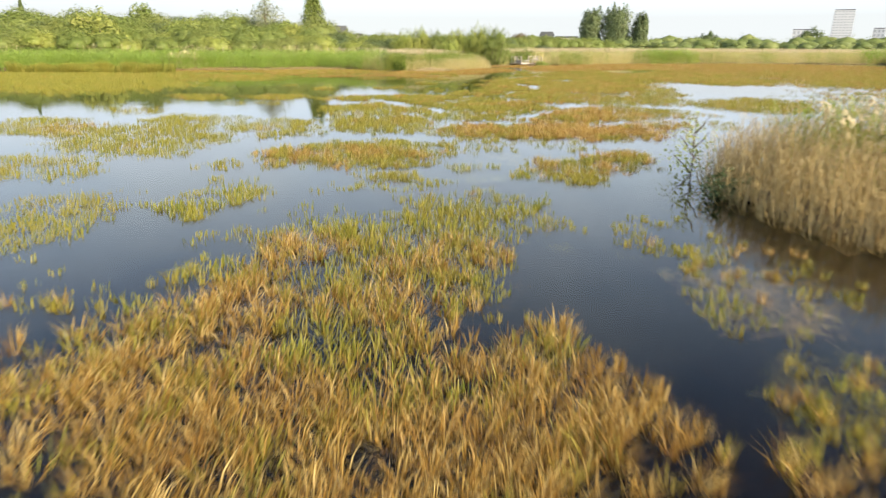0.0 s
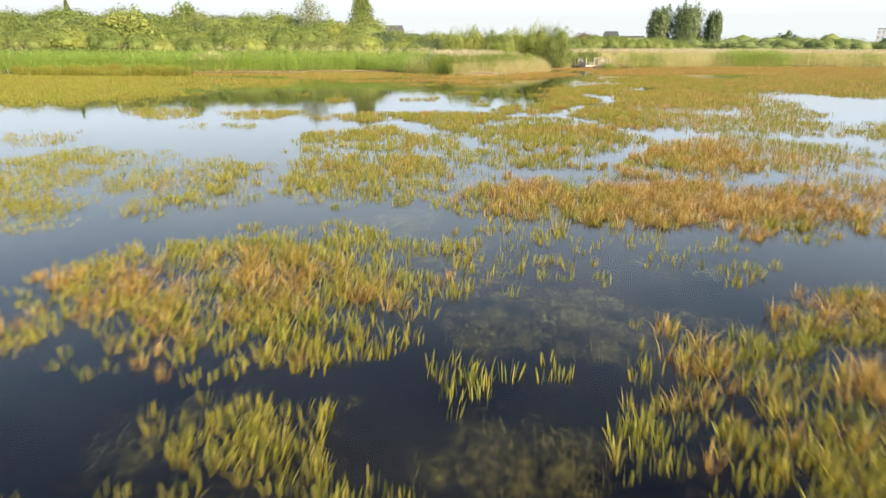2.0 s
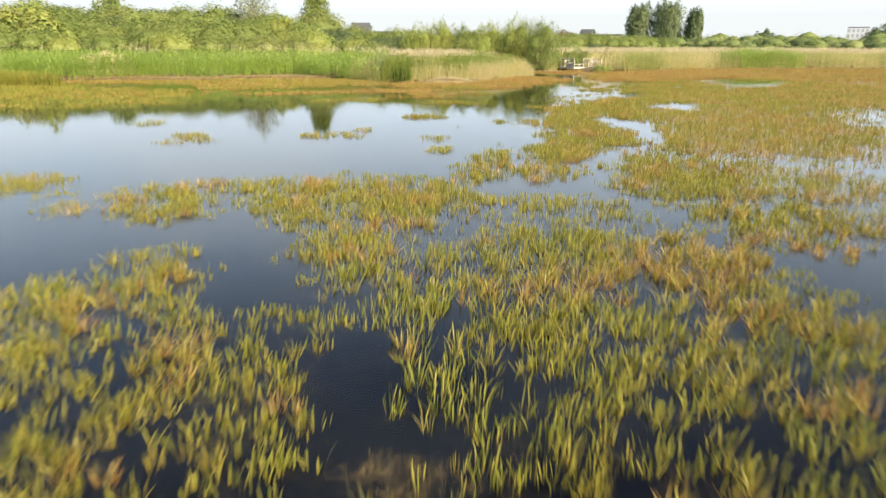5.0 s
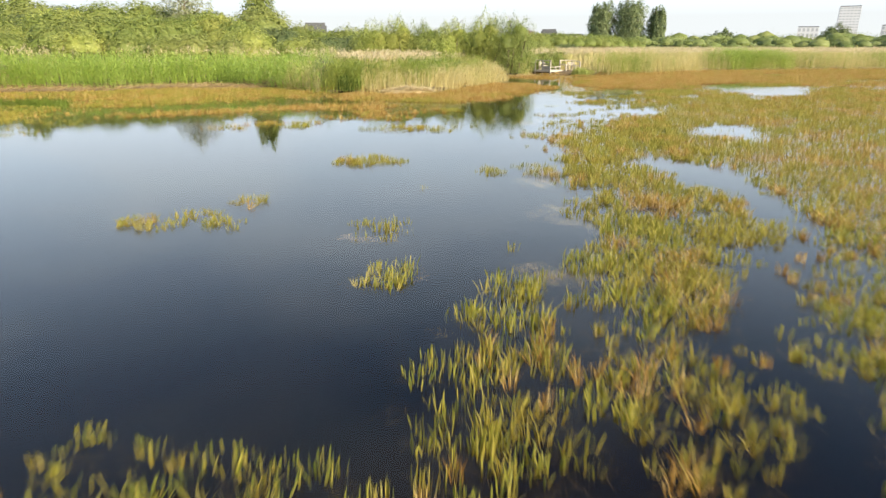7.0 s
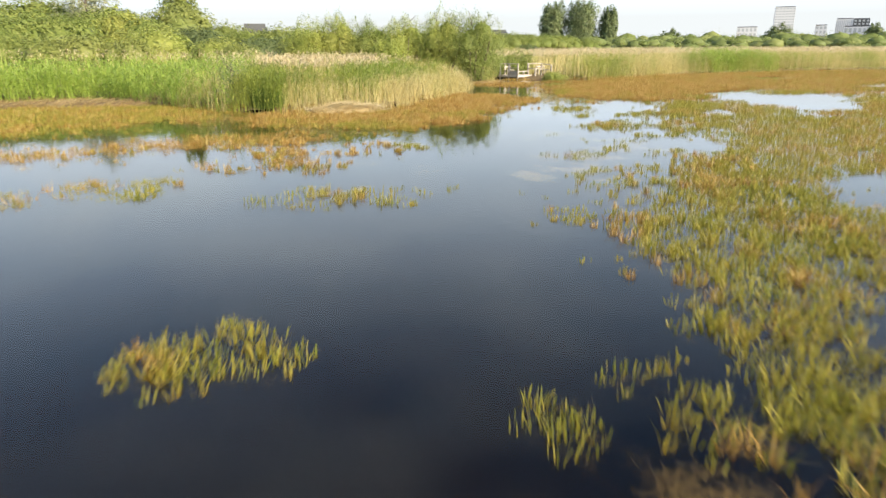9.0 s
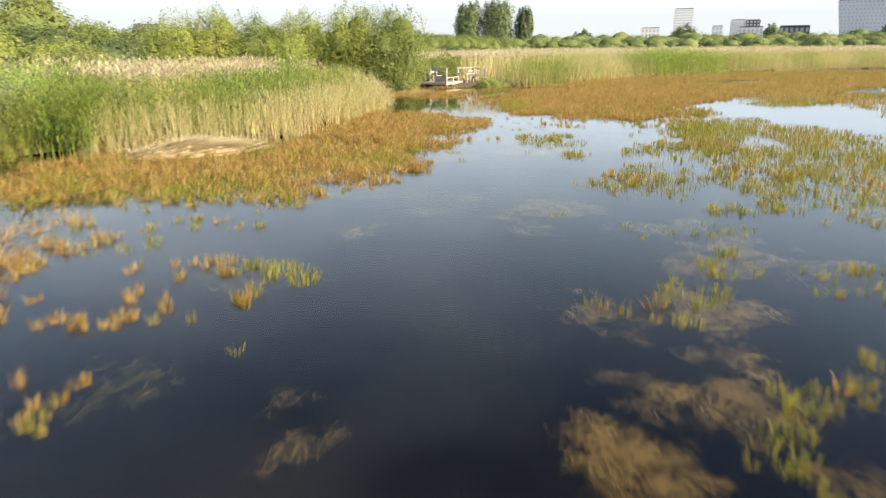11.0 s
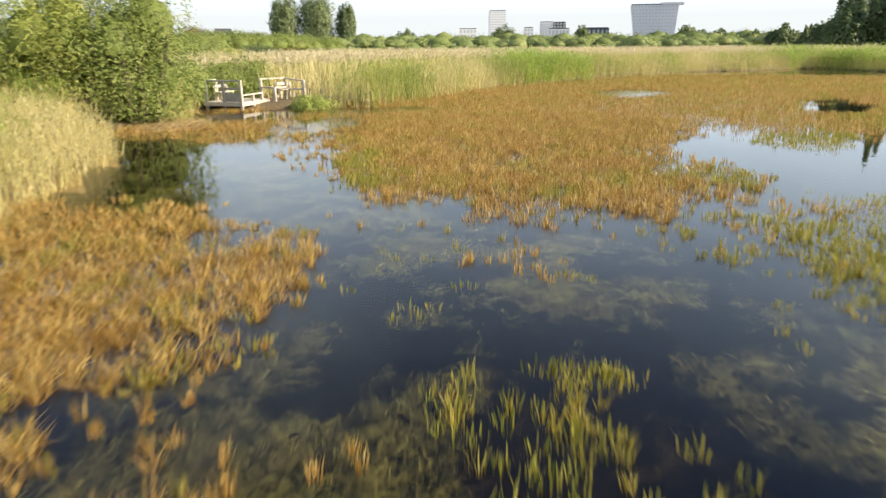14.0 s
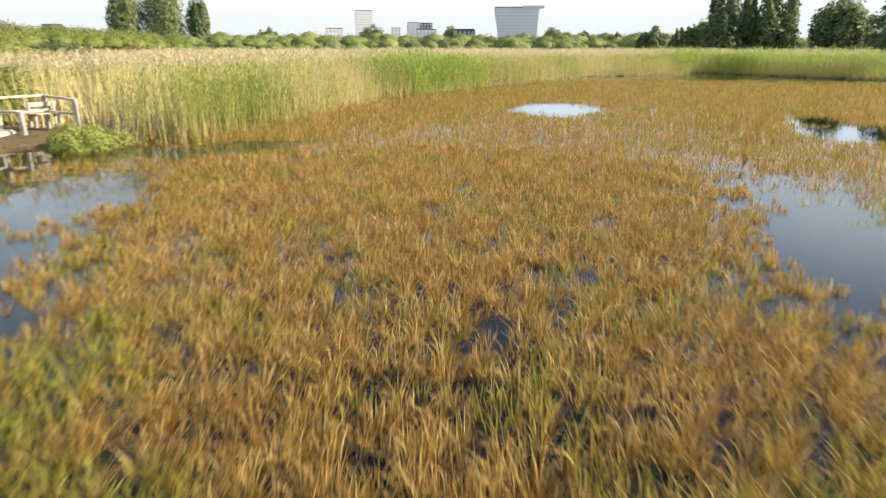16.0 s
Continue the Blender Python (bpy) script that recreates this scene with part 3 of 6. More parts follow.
sedge(6.4, 24.1, 1.19, 1.72, -26, 0.95, 0.85)
sedge(5.9, 22.7, 0.64, 0.74, -29, 0.85, 0.6)
sedge(6.1, 25.5, 0.87, 0.74, -20, 0.7, 0.4)
sedge(2.4, 22.6, 0.64, 0.64, 8, 0.7, 0.3)
sedge(8.6, 28.5, 1.63, 2.58, -26, 0.9, 0.6)
sedge(11.7, 32.3, 1.11, 2.06, -30, 0.8, 0.3)
sedge(5.7, 27.1, 0.49, 0.52, -15, 0.4, 0.2)
sedge(-6.8, 39.3, 2.05, 2.19, 24, 0.85, 0.3)
sedge(-2.3, 38.8, 1.81, 1.94, 14, 0.8, 0.3)
sedge(2.2, 38.4, 2.63, 3.01, 2, 0.8, 0.3)
sedge(5.9, 35.0, 2.49, 2.38, -9, 0.85, 0.3)
sedge(-7.7, 34.9, 0.75, 1.00, 32, 0.5, 0.2)
sedge(-6.2, 35.0, 0.60, 1.16, 28, 0.6, 0.2)
sedge(-11.6, 40.0, 1.34, 3.38, 33, 0.75, 0.3)
weed(2.1, 24.8, 0.74, 0.89, 8, 0.4, 0.5)
weed(1.6, 22.4, 0.50, 0.34, 17, 0.4, 0.5)
gap(5.0, 25.9, 1.82, 1.25, -16, 1)
gap(6.0, 25.6, 1.13, 1.09, -27, 1)
sedge(8.3, 29.0, 0.80, 1.97, -30, 0.9, 0.8)
sedge(4.8, 25.2, 0.85, 0.37, -16, 0.45, 0.05)
sedge(6.2, 25.5, 0.67, 0.62, -29, 0.45, 0.05)
sedge(3.8, 25.8, 0.96, 0.32, -5, 0.22, 0)
sedge(3.5, 28.6, 1.57, 1.09, -1, 0.65, 0.05)
sedge(0.3, 27.5, 1.19, 0.90, 22, 0.75, 0.3)
sedge(0.7, 25.3, 0.97, 0.58, 26, 0.6, 0.2)
sedge(2.5, 25.5, 0.54, 0.40, 9, 0.33, 0)
sedge(18.1, 61.2, 8.33, 17.13, -22, 0.95, 0.4)
sedge(29.6, 70.3, 6.46, 19.38, -30, 0.95, 0.5)
sedge(-2.4, 38.2, 1.83, 1.59, 25, 0.8, 0.3)
sedge(-5.5, 40.0, 0.74, 1.72, 32, 0.6, 0.2)
sedge(0.0, 39.4, 1.30, 1.39, 14, 0.7, 0.25)
sedge(-0.4, 34.5, 1.07, 1.12, 23, 0.75, 0.25)
sedge(-1.4, 33.7, 0.77, 1.33, 30, 0.8, 0.3)
sedge(-0.2, 32.8, 0.75, 0.77, 26, 0.5, 0.25)
sedge(0.9, 31.9, 0.93, 0.88, 22, 0.8, 0.4)
sedge(0.3, 31.3, 0.59, 0.65, 28, 0.6, 0.25)
sedge(0.3, 30.6, 0.39, 0.52, 31, 0.6, 0.2)
sedge(1.2, 30.5, 0.68, 0.31, 24, 0.35, 0.3)
sedge(2.0, 37.3, 1.88, 2.36, 7, 0.85, 0.4)
sedge(5.3, 41.9, 1.81, 2.28, -6, 0.75, 0.25)
sedge(5.7, 36.9, 1.92, 2.22, -11, 0.55, 0.15)
sedge(3.3, 34.5, 1.76, 1.38, 1, 0.8, 0.25)
sedge(4.8, 33.9, 1.43, 1.21, -9, 0.65, 0.2)
sedge(2.6, 32.8, 0.63, 0.61, 6, 0.5, 0.2)
sedge(2.7, 38.4, 1.64, 1.88, 3, 0.75, 0.35)
sedge(3.4, 31.8, 0.59, 1.03, 0, 0.8, 0.15)
sedge(4.4, 32.4, 0.94, 0.68, -8, 0.7, 0.3)
sedge(5.2, 31.9, 0.99, 0.97, -15, 0.75, 0.35)
sedge(5.7, 30.9, 0.84, 1.01, -22, 0.8, 0.25)
sedge(6.3, 30.4, 0.68, 0.73, -29, 0.8, 0.2)
sedge(4.3, 30.4, 0.73, 0.50, -9, 0.6, 0.1)
sedge(6.2, 32.9, 0.77, 0.84, -20, 0.5, 0.25)
sedge(7.8, 32.9, 0.90, 1.09, -30, 0.55, 0.3)
sedge(2.3, 30.9, 0.28, 0.34, 12, 0.35, 0.1)
sedge(2.2, 30.2, 0.65, 0.33, 15, 0.45, 0.1)
sedge(3.3, 30.2, 0.53, 0.22, 2, 0.25, 0.3)
sedge(7.4, 35.5, 1.11, 1.84, -21, 0.7, 0.3)
sedge(9.6, 36.8, 1.73, 2.47, -28, 0.85, 0.45)
sedge(12.3, 39.9, 1.84, 2.75, -31, 0.9, 0.45)
sedge(10.0, 41.3, 2.67, 3.42, -22, 0.9, 0.35)
gap(2.6, 31.4, 0.40, 0.70, 8, 0.9)
gap(4.4, 31.4, 0.51, 0.30, -9, 0.8)
gap(1.1, 33.9, 0.64, 1.03, 16, 0.9)
gap(5.4, 39.6, 1.20, 1.12, -8, 0.8)
gap(7.7, 37.0, 0.59, 0.80, -20, 0.7)
gap(2.4, 32.2, 0.35, 0.33, 9, 0.6)
gap(8.7, 34.6, 0.71, 0.41, -30, 0.6)
gap(6.1, 34.0, 0.44, 0.32, -17, 0.6)
weed(1.6, 31.4, 0.60, 0.51, 17, 0.4, 0.6)
weed(3.3, 30.2, 0.61, 0.26, 2, 0.5, 0.7)
weed(6.4, 32.5, 0.90, 0.75, -22, 0.3, 0.5)
gap(28.7, 78.7, 2.73, 4.37, -25, 1)
gap(11.2, 50.7, 1.40, 1.67, -17, 0.9)
gap(16.0, 58.9, 0.86, 2.00, -21, 0.8)
gap(4.7, 48.3, 6.42, 6.71, -5, 1)
gap(9.4, 50.0, 3.63, 5.16, -27, 1)
sedge(20.2, 65.1, 5.97, 6.64, -32, 0.95, 0.4)
sedge(15.6, 55.3, 1.77, 2.14, -36, 0.95, 0.45)
sedge(2.8, 54.3, 0.84, 0.92, 4, 0.75, 0.2)
sedge(0.8, 49.5, 0.57, 0.44, 16, 0.6, 0.2)
sedge(-0.1, 48.0, 0.97, 0.60, 23, 0.65, 0.3)
sedge(-0.9, 47.8, 0.36, 0.71, 28, 0.6, 0.3)
sedge(3.3, 47.5, 0.58, 0.51, 3, 0.65, 0.1)
sedge(3.6, 45.1, 0.52, 0.58, 2, 0.8, 0.25)
sedge(6.3, 52.2, 0.46, 0.50, -11, 0.5, 0.1)
sedge(8.9, 53.3, 1.48, 3.14, -19, 0.85, 0.25)
sedge(9.9, 55.8, 1.62, 2.17, -20, 0.8, 0.3)
sedge(13.0, 54.8, 2.39, 2.37, -30, 0.95, 0.5)
sedge(7.7, 48.8, 0.87, 0.91, -22, 0.85, 0.25)
sedge(9.5, 49.1, 1.27, 1.40, -29, 0.85, 0.35)
sedge(7.5, 46.8, 0.91, 0.80, -25, 0.85, 0.25)
sedge(9.2, 47.2, 1.25, 1.68, -33, 0.9, 0.4)
sedge(13.3, 51.2, 0.66, 2.25, -38, 0.8, 0.2)
sedge(7.4, 45.2, 1.10, 1.46, -30, 0.9, 0.3)
sedge(6.4, 44.0, 0.98, 0.84, -27, 0.95, 0.25)
sedge(5.3, 44.3, 0.61, 0.56, -16, 0.8, 0.15)
sedge(4.8, 43.5, 0.68, 0.38, -12, 0.9, 0.2)
sedge(7.4, 43.9, 0.66, 1.35, -36, 0.95, 0.4)
gap(11.1, 51.1, 1.41, 1.41, -31, 0.9)
gap(15.5, 59.4, 1.64, 1.97, -30, 0.9)
weed(6.0, 45.1, 0.59, 0.46, -19, 0.8, 1)
weed(7.3, 47.2, 0.59, 0.54, -22, 0.6, 1)
weed(4.0, 43.7, 0.49, 0.39, -2, 0.6, 1)
weed(6.7, 48.7, 0.34, 0.72, -17, 0.5, 1)
weed(3.6, 44.9, 0.50, 0.49, 2, 0.5, 1)
gap(-3.9, 68.5, 9.02, 6.43, 16, 0.9)
sedge(-9.1, 81.3, 10.23, 6.15, 18, 0.95, 0.5)
sedge(3.8, 77.2, 4.77, 4.52, 0, 0.95, 0.8)
sedge(0.3, 69.8, 4.69, 1.96, 7, 0.75, 0.8)
sedge(-5.6, 67.6, 4.63, 1.33, 20, 0.75, 0.75)
sedge(3.6, 67.1, 2.58, 1.61, 1, 0.75, 0.9)
sedge(-2.1, 62.5, 1.88, 1.09, 16, 0.6, 0.6)
sedge(0.0, 62.7, 0.79, 1.10, 11, 0.75, 0.3)
sedge(4.2, 61.0, 2.21, 1.03, -1, 0.6, 0.3)
sedge(-9.9, 72.7, 3.74, 2.22, 24, 0.8, 0.5)
sedge(21.7, 68.1, 5.54, 8.95, -34, 0.95, 0.35)
sedge(17.8, 59.6, 1.80, 3.04, -38, 0.9, 0.4)
sedge(20.9, 73.7, 2.84, 4.74, -28, 0.7, 0.3)
sedge(7.6, 48.9, 0.84, 0.85, -27, 0.85, 0.35)
sedge(8.9, 48.8, 0.96, 1.29, -35, 0.9, 0.5)
sedge(7.5, 46.9, 0.89, 1.27, -34, 0.9, 0.3)
sedge(9.0, 50.5, 0.87, 0.92, -30, 0.85, 0.3)
sedge(7.3, 46.1, 0.49, 0.44, -38, 0.9, 0.3)
sedge(5.4, 46.2, 0.10, 0.19, -18, 0.35, 0)
sedge(0.7, 48.0, 0.23, 0.53, 27, 0.5, 0.2)
sedge(12.9, 55.0, 1.90, 2.84, -34, 0.9, 0.5)
gap(11.1, 51.7, 1.36, 1.47, -35, 0.9)
gap(16.1, 60.2, 1.68, 1.95, -33, 0.9)
weed(7.0, 49.3, 0.40, 0.72, -22, 0.8, 1)
weed(7.3, 47.4, 0.41, 0.67, -31, 0.9, 1)
weed(7.1, 47.8, 0.50, 0.37, -27, 0.6, 1)
weed(3.2, 47.3, 0.62, 0.36, 7, 0.5, 1)
gap(31.1, 83.8, 4.17, 6.24, -33, 1)
gap(44.9, 92.3, 2.33, 3.95, -39, 1)
gap(8.8, 70.9, 1.50, 4.39, -9, 1)
sedge(11.2, 56.4, 1.39, 2.72, -31, 0.9, 0.3)
sedge(12.8, 55.2, 1.00, 1.82, -39, 0.9, 0.6)
sedge(8.4, 51.6, 1.48, 1.23, -31, 0.9, 0.3)
sedge(8.1, 49.5, 0.65, 0.84, -38, 0.9, 0.25)
sedge(9.2, 50.6, 0.34, 0.90, -40, 0.9, 0.3)
sedge(2.8, 54.5, 0.84, 0.67, 8, 0.7, 0.2)
sedge(6.2, 52.5, 0.46, 0.38, -14, 0.55, 0.1)
sedge(4.4, 50.6, 0.24, 0.17, -2, 0.33, 0.1)
sedge(2.7, 50.4, 0.14, 0.10, 13, 0.3, 0.1)
weed(6.9, 51.1, 0.47, 0.56, -22, 0.8, 1)
weed(7.3, 49.7, 0.48, 0.59, -31, 0.9, 1)
gap(11.1, 53.4, 1.00, 0.69, -38, 0.9)
gap(8.7, 67.5, 6.45, 6.35, -16, 1)
gap(14.2, 68.1, 3.20, 4.81, -40, 1)
sedge(27.2, 96.7, 6.77, 16.44, -29, 1, 0.8)
sedge(43.9, 95.3, 7.61, 12.07, -46, 0.95, 0.6)
sedge(4.2, 67.1, 1.16, 1.70, 13, 0.33, 0.85)
sedge(4.6, 68.0, 1.33, 1.17, 9, 0.38, 0.8)
sedge(2.9, 70.7, 1.28, 1.91, 15, 0.45, 0.6)
sedge(6.0, 68.0, 0.62, 0.60, 1, 0.5, 0.1)
sedge(5.9, 65.8, 0.54, 0.43, 2, 0.15, 0)
sedge(4.0, 65.8, 0.33, 0.56, 16, 0.3, 0.9)
sedge(4.0, 71.0, 2.43, 1.42, 10, 0.33, 0.6)
sedge(3.7, 75.4, 3.00, 3.33, 8, 0.95, 0.5)
sedge(7.0, 77.2, 3.28, 5.20, -3, 0.95, 0.75)
sedge(11.2, 84.5, 3.93, 6.83, -11, 0.95, 0.9)
sedge(6.8, 73.0, 1.32, 1.14, -3, 0.7, 0.5)
sedge(15.4, 78.5, 1.11, 2.01, -25, 0.5, 0.3)
sedge(11.6, 70.0, 0.32, 0.54, -25, 0.35, 0.1)
sedge(12.1, 68.4, 0.34, 0.44, -31, 0.35, 0.1)
sedge(14.8, 71.6, 1.40, 1.65, -33, 0.55, 0.2)
sedge(16.8, 71.4, 1.04, 1.42, -39, 0.55, 0.2)
sedge(17.2, 69.7, 0.82, 1.21, -45, 0.6, 0.2)
sedge(14.9, 69.1, 0.64, 0.58, -39, 0.5, 0.2)
sedge(19.7, 70.5, 0.78, 1.54, -48, 0.7, 0.2)
sedge(18.2, 68.9, 0.45, 1.48, -49, 0.8, 0.2)
sedge(22.3, 77.0, 3.71, 5.31, -41, 0.9, 0.35)
sedge(19.2, 73.0, 2.24, 1.91, -42, 0.7, 0.3)
sedge(23.1, 74.0, 1.65, 3.77, -47, 0.85, 0.3)
sedge(13.5, 67.7, 1.02, 0.72, -39, 0.3, 0.2)
sedge(10.5, 65.6, 0.76, 0.38, -31, 0.35, 0.25)
sedge(13.5, 65.4, 0.66, 0.73, -47, 0.3, 0.2)
sedge(10.5, 62.9, 0.52, 0.58, -45, 0.5, 0.15)
sedge(11.4, 63.1, 0.20, 0.69, -49, 0.5, 0.2)
weed(10.7, 65.6, 1.24, 0.96, -33, 0.8, 1)
weed(10.3, 63.8, 1.07, 0.71, -38, 0.9, 1)
weed(9.3, 63.2, 0.91, 0.85, -33, 1, 1)
weed(13.3, 66.4, 1.23, 1.15, -42, 0.6, 1)
weed(10.4, 62.3, 0.50, 0.47, -47, 0.7, 1)
weed(6.5, 63.5, 0.54, 0.34, -4, 0.7, 1)
weed(7.8, 63.6, 0.23, 0.12, -18, 0.4, 1)
weed(6.4, 64.6, 0.23, 0.18, -3, 0.4, 1)
weed(4.5, 65.1, 1.00, 0.67, 14, 0.35, 0.3)
gap(29.8, 83.2, 3.82, 5.75, -44, 1)
sedge(11.2, 65.3, 0.62, 0.78, -47, 0.65, 0.15)
sedge(12.7, 66.2, 0.44, 0.69, -50, 0.5, 0.15)
sedge(6.2, 67.8, 0.61, 0.65, 6, 0.6, 0.15)
sedge(5.7, 67.3, 0.45, 0.64, 11, 0.4, 0.5)
sedge(4.8, 70.0, 0.52, 0.95, 13, 0.3, 0.1)
sedge(5.5, 66.7, 0.24, 0.22, 14, 0.3, 0.8)
sedge(11.0, 65.2, 0.47, 0.40, -46, 0.4, 0.2)
sedge(16.8, 70.8, 1.25, 1.03, -46, 0.6, 0.2)
sedge(15.8, 69.0, 0.52, 0.53, -49, 0.6, 0.2)
weed(11.2, 65.2, 0.94, 0.66, -48, 1, 1)
weed(12.8, 66.7, 0.89, 0.87, -48, 0.8, 0.9)
weed(11.7, 69.3, 0.93, 0.86, -31, 0.7, 0.5)
weed(8.0, 70.0, 0.59, 0.55, -8, 0.5, 0.3)
weed(5.9, 67.8, 0.90, 0.86, 8, 0.5, 0.3)
sedge(6.6, 75.0, 1.88, 2.72, 6, 0.95, 0.65)
sedge(9.1, 76.8, 2.07, 2.66, -6, 0.9, 0.7)
sedge(6.2, 73.2, 1.08, 1.23, 9, 0.85, 0.55)
sedge(7.7, 73.3, 0.96, 0.78, -1, 0.55, 0.5)
sedge(11.4, 81.8, 2.83, 4.06, -12, 0.9, 0.85)
sedge(13.6, 83.9, 1.92, 2.98, -17, 0.9, 0.9)
sedge(5.9, 72.4, 0.42, 0.42, 12, 0.5, 0.5)
sedge(12.0, 79.1, 0.80, 1.02, -16, 0.45, 0.4)
sedge(15.0, 79.2, 0.50, 1.41, -26, 0.6, 0.2)
sedge(15.6, 78.1, 1.09, 1.00, -29, 0.4, 0.2)
sedge(14.9, 75.7, 0.46, 0.51, -32, 0.3, 0.1)
sedge(12.0, 75.9, 0.54, 0.53, -20, 0.15, 0.1)
sedge(20.9, 77.9, 1.64, 2.83, -44, 0.8, 0.3)
sedge(17.2, 75.0, 1.04, 1.20, -41, 0.6, 0.2)
sedge(21.0, 75.4, 2.08, 1.87, -50, 0.7, 0.25)
sedge(15.3, 71.6, 0.83, 1.32, -45, 0.65, 0.3)
sedge(14.0, 71.8, 0.56, 0.79, -39, 0.35, 0.15)
sedge(17.4, 73.0, 0.70, 1.08, -47, 0.5, 0.2)
sedge(14.5, 70.6, 0.44, 0.68, -46, 0.6, 0.2)
sedge(17.6, 71.8, 0.82, 1.32, -52, 0.6, 0.3)
sedge(14.6, 69.2, 0.25, 0.52, -54, 0.6, 0.3)
gap(21.9, 76.2, 0.69, 1.53, -50, 0.9)
weed(8.6, 73.0, 0.81, 0.65, -6, 0.5, 0.3)
weed(9.5, 70.7, 0.82, 0.80, -15, 0.8, 0.4)
weed(11.6, 70.1, 0.89, 0.84, -34, 1, 0.4)
weed(12.1, 68.9, 0.98, 1.01, -42, 1, 0.5)
weed(13.6, 68.6, 0.43, 1.05, -53, 0.7, 0.5)
weed(8.1, 70.0, 0.29, 0.28, -4, 0.6, 0.2)
weed(7.8, 69.6, 0.18, 0.16, -1, 0.6, 0.2)
weed(10.6, 71.7, 0.42, 0.22, -21, 0.5, 0.2)
sedge(11.8, 70.0, 0.24, 0.35, -35, 0.22, 0.3)
sedge(12.0, 68.1, 0.27, 0.18, -47, 0.3, 0.1)
sedge(7.8, 69.6, 0.18, 0.12, -1, 0.3, 0.1)
weed(8.5, 72.8, 1.13, 0.89, 1, 0.8, 0.3)
weed(10.3, 71.7, 0.88, 0.27, -19, 0.7, 0.4)
weed(11.9, 70.7, 0.82, 0.31, -41, 0.9, 0.5)
weed(14.3, 71.5, 0.66, 0.66, -51, 0.7, 0.5)
sedge(14.3, 71.4, 0.50, 0.40, -51, 0.35, 0.2)
weed(11.5, 76.5, 1.07, 0.84, -15, 1, 0.3)
weed(11.5, 78.4, 1.47, 1.09, -12, 0.9, 0.3)
weed(15.2, 76.1, 0.56, 0.59, -40, 1, 0.3)
weed(14.6, 76.9, 2.21, 1.17, -34, 0.8, 0.4)
weed(16.6, 74.7, 0.97, 1.28, -54, 0.9, 0.5)
gap(18.8, 78.4, 1.70, 1.53, -52, 0.9)
gap(18.4, 80.8, 1.12, 1.40, -41, 0.9)
sedge(43.6, 104.0, 12.27, 15.36, -46, 1, 0.9)
sedge(34.4, 87.5, 1.46, 3.44, -57, 0.85, 0.3)
sedge(10.9, 85.6, 2.22, 3.47, -0, 0.85, 0.9)
sedge(13.1, 83.5, 1.73, 2.43, -12, 0.8, 0.9)
sedge(13.0, 86.8, 1.72, 2.78, -8, 0.85, 0.95)
sedge(10.4, 81.2, 0.58, 0.75, 3, 0.7, 0.8)
sedge(13.9, 81.9, 0.58, 1.24, -18, 0.5, 0.8)
sedge(11.4, 82.1, 1.13, 0.97, -3, 0.55, 0.8)
sedge(17.4, 100.3, 2.12, 2.66, -13, 0.8, 1)
sedge(10.7, 78.9, 0.67, 0.94, 1, 0.5, 0.5)
sedge(11.3, 78.8, 0.60, 0.96, -4, 0.22, 0.5)
sedge(12.8, 79.9, 0.96, 1.00, -14, 0.16, 0.6)
sedge(10.5, 78.0, 0.49, 0.46, 3, 0.6, 0.4)
sedge(11.5, 77.4, 0.61, 0.34, -8, 0.3, 0.2)
sedge(15.1, 79.2, 0.31, 0.91, -31, 0.6, 0.25)
sedge(15.2, 78.3, 0.44, 0.38, -36, 0.3, 0.2)
sedge(16.0, 77.8, 0.62, 0.43, -43, 0.35, 0.2)
sedge(16.3, 78.9, 0.36, 0.32, -40, 0.22, 0.2)
sedge(17.4, 84.1, 0.80, 1.01, -29, 0.3, 0.1)
sedge(15.6, 82.3, 0.56, 1.02, -26, 0.13, 0.1)
sedge(24.1, 91.7, 4.76, 9.88, -34, 1, 0.8)
sedge(23.3, 85.7, 2.07, 3.59, -43, 1, 0.75)
sedge(19.7, 90.9, 1.73, 3.54, -26, 0.95, 0.4)
sedge(25.8, 85.0, 1.24, 2.00, -49, 0.7, 0.5)
sedge(22.8, 80.5, 1.41, 2.07, -56, 0.75, 0.3)
sedge(22.6, 79.1, 0.97, 2.61, -60, 0.85, 0.35)
sedge(25.2, 81.8, 1.42, 1.45, -56, 0.6, 0.2)
sedge(21.2, 82.3, 0.70, 0.83, -46, 0.4, 0.2)
sedge(19.3, 79.2, 0.43, 0.61, -51, 0.35, 0.2)
sedge(20.5, 77.4, 0.31, 1.38, -62, 0.6, 0.3)
sedge(20.4, 78.3, 0.50, 0.46, -58, 0.5, 0.3)
sedge(15.1, 75.8, 0.52, 0.55, -50, 0.45, 0.25)
sedge(13.8, 76.4, 0.26, 0.21, -36, 0.3, 0.3)
sedge(12.6, 76.7, 0.36, 0.19, -22, 0.25, 0.2)
weed(12.7, 79.4, 1.78, 1.76, -15, 0.8, 0.3)
weed(13.3, 77.7, 1.74, 0.97, -25, 0.8, 0.3)
weed(11.4, 77.7, 1.28, 0.69, -6, 0.6, 0.3)
weed(17.6, 79.6, 1.22, 1.06, -43, 0.7, 0.4)
weed(18.2, 77.3, 0.60, 1.18, -56, 1, 0.5)
weed(15.0, 75.8, 0.77, 0.69, -50, 0.8, 0.4)
weed(14.0, 76.5, 0.58, 0.47, -37, 0.8, 0.4)
weed(17.5, 76.4, 0.69, 1.17, -58, 0.5, 0.5)
gap(30.8, 87.0, 2.08, 4.02, -54, 1)
gap(46.6, 106.0, 1.78, 5.09, -47, 1)
gap(46.3, 93.3, 1.80, 5.26, -59, 0.9)
gap(12.8, 80.8, 1.49, 0.97, -7, 0.9)
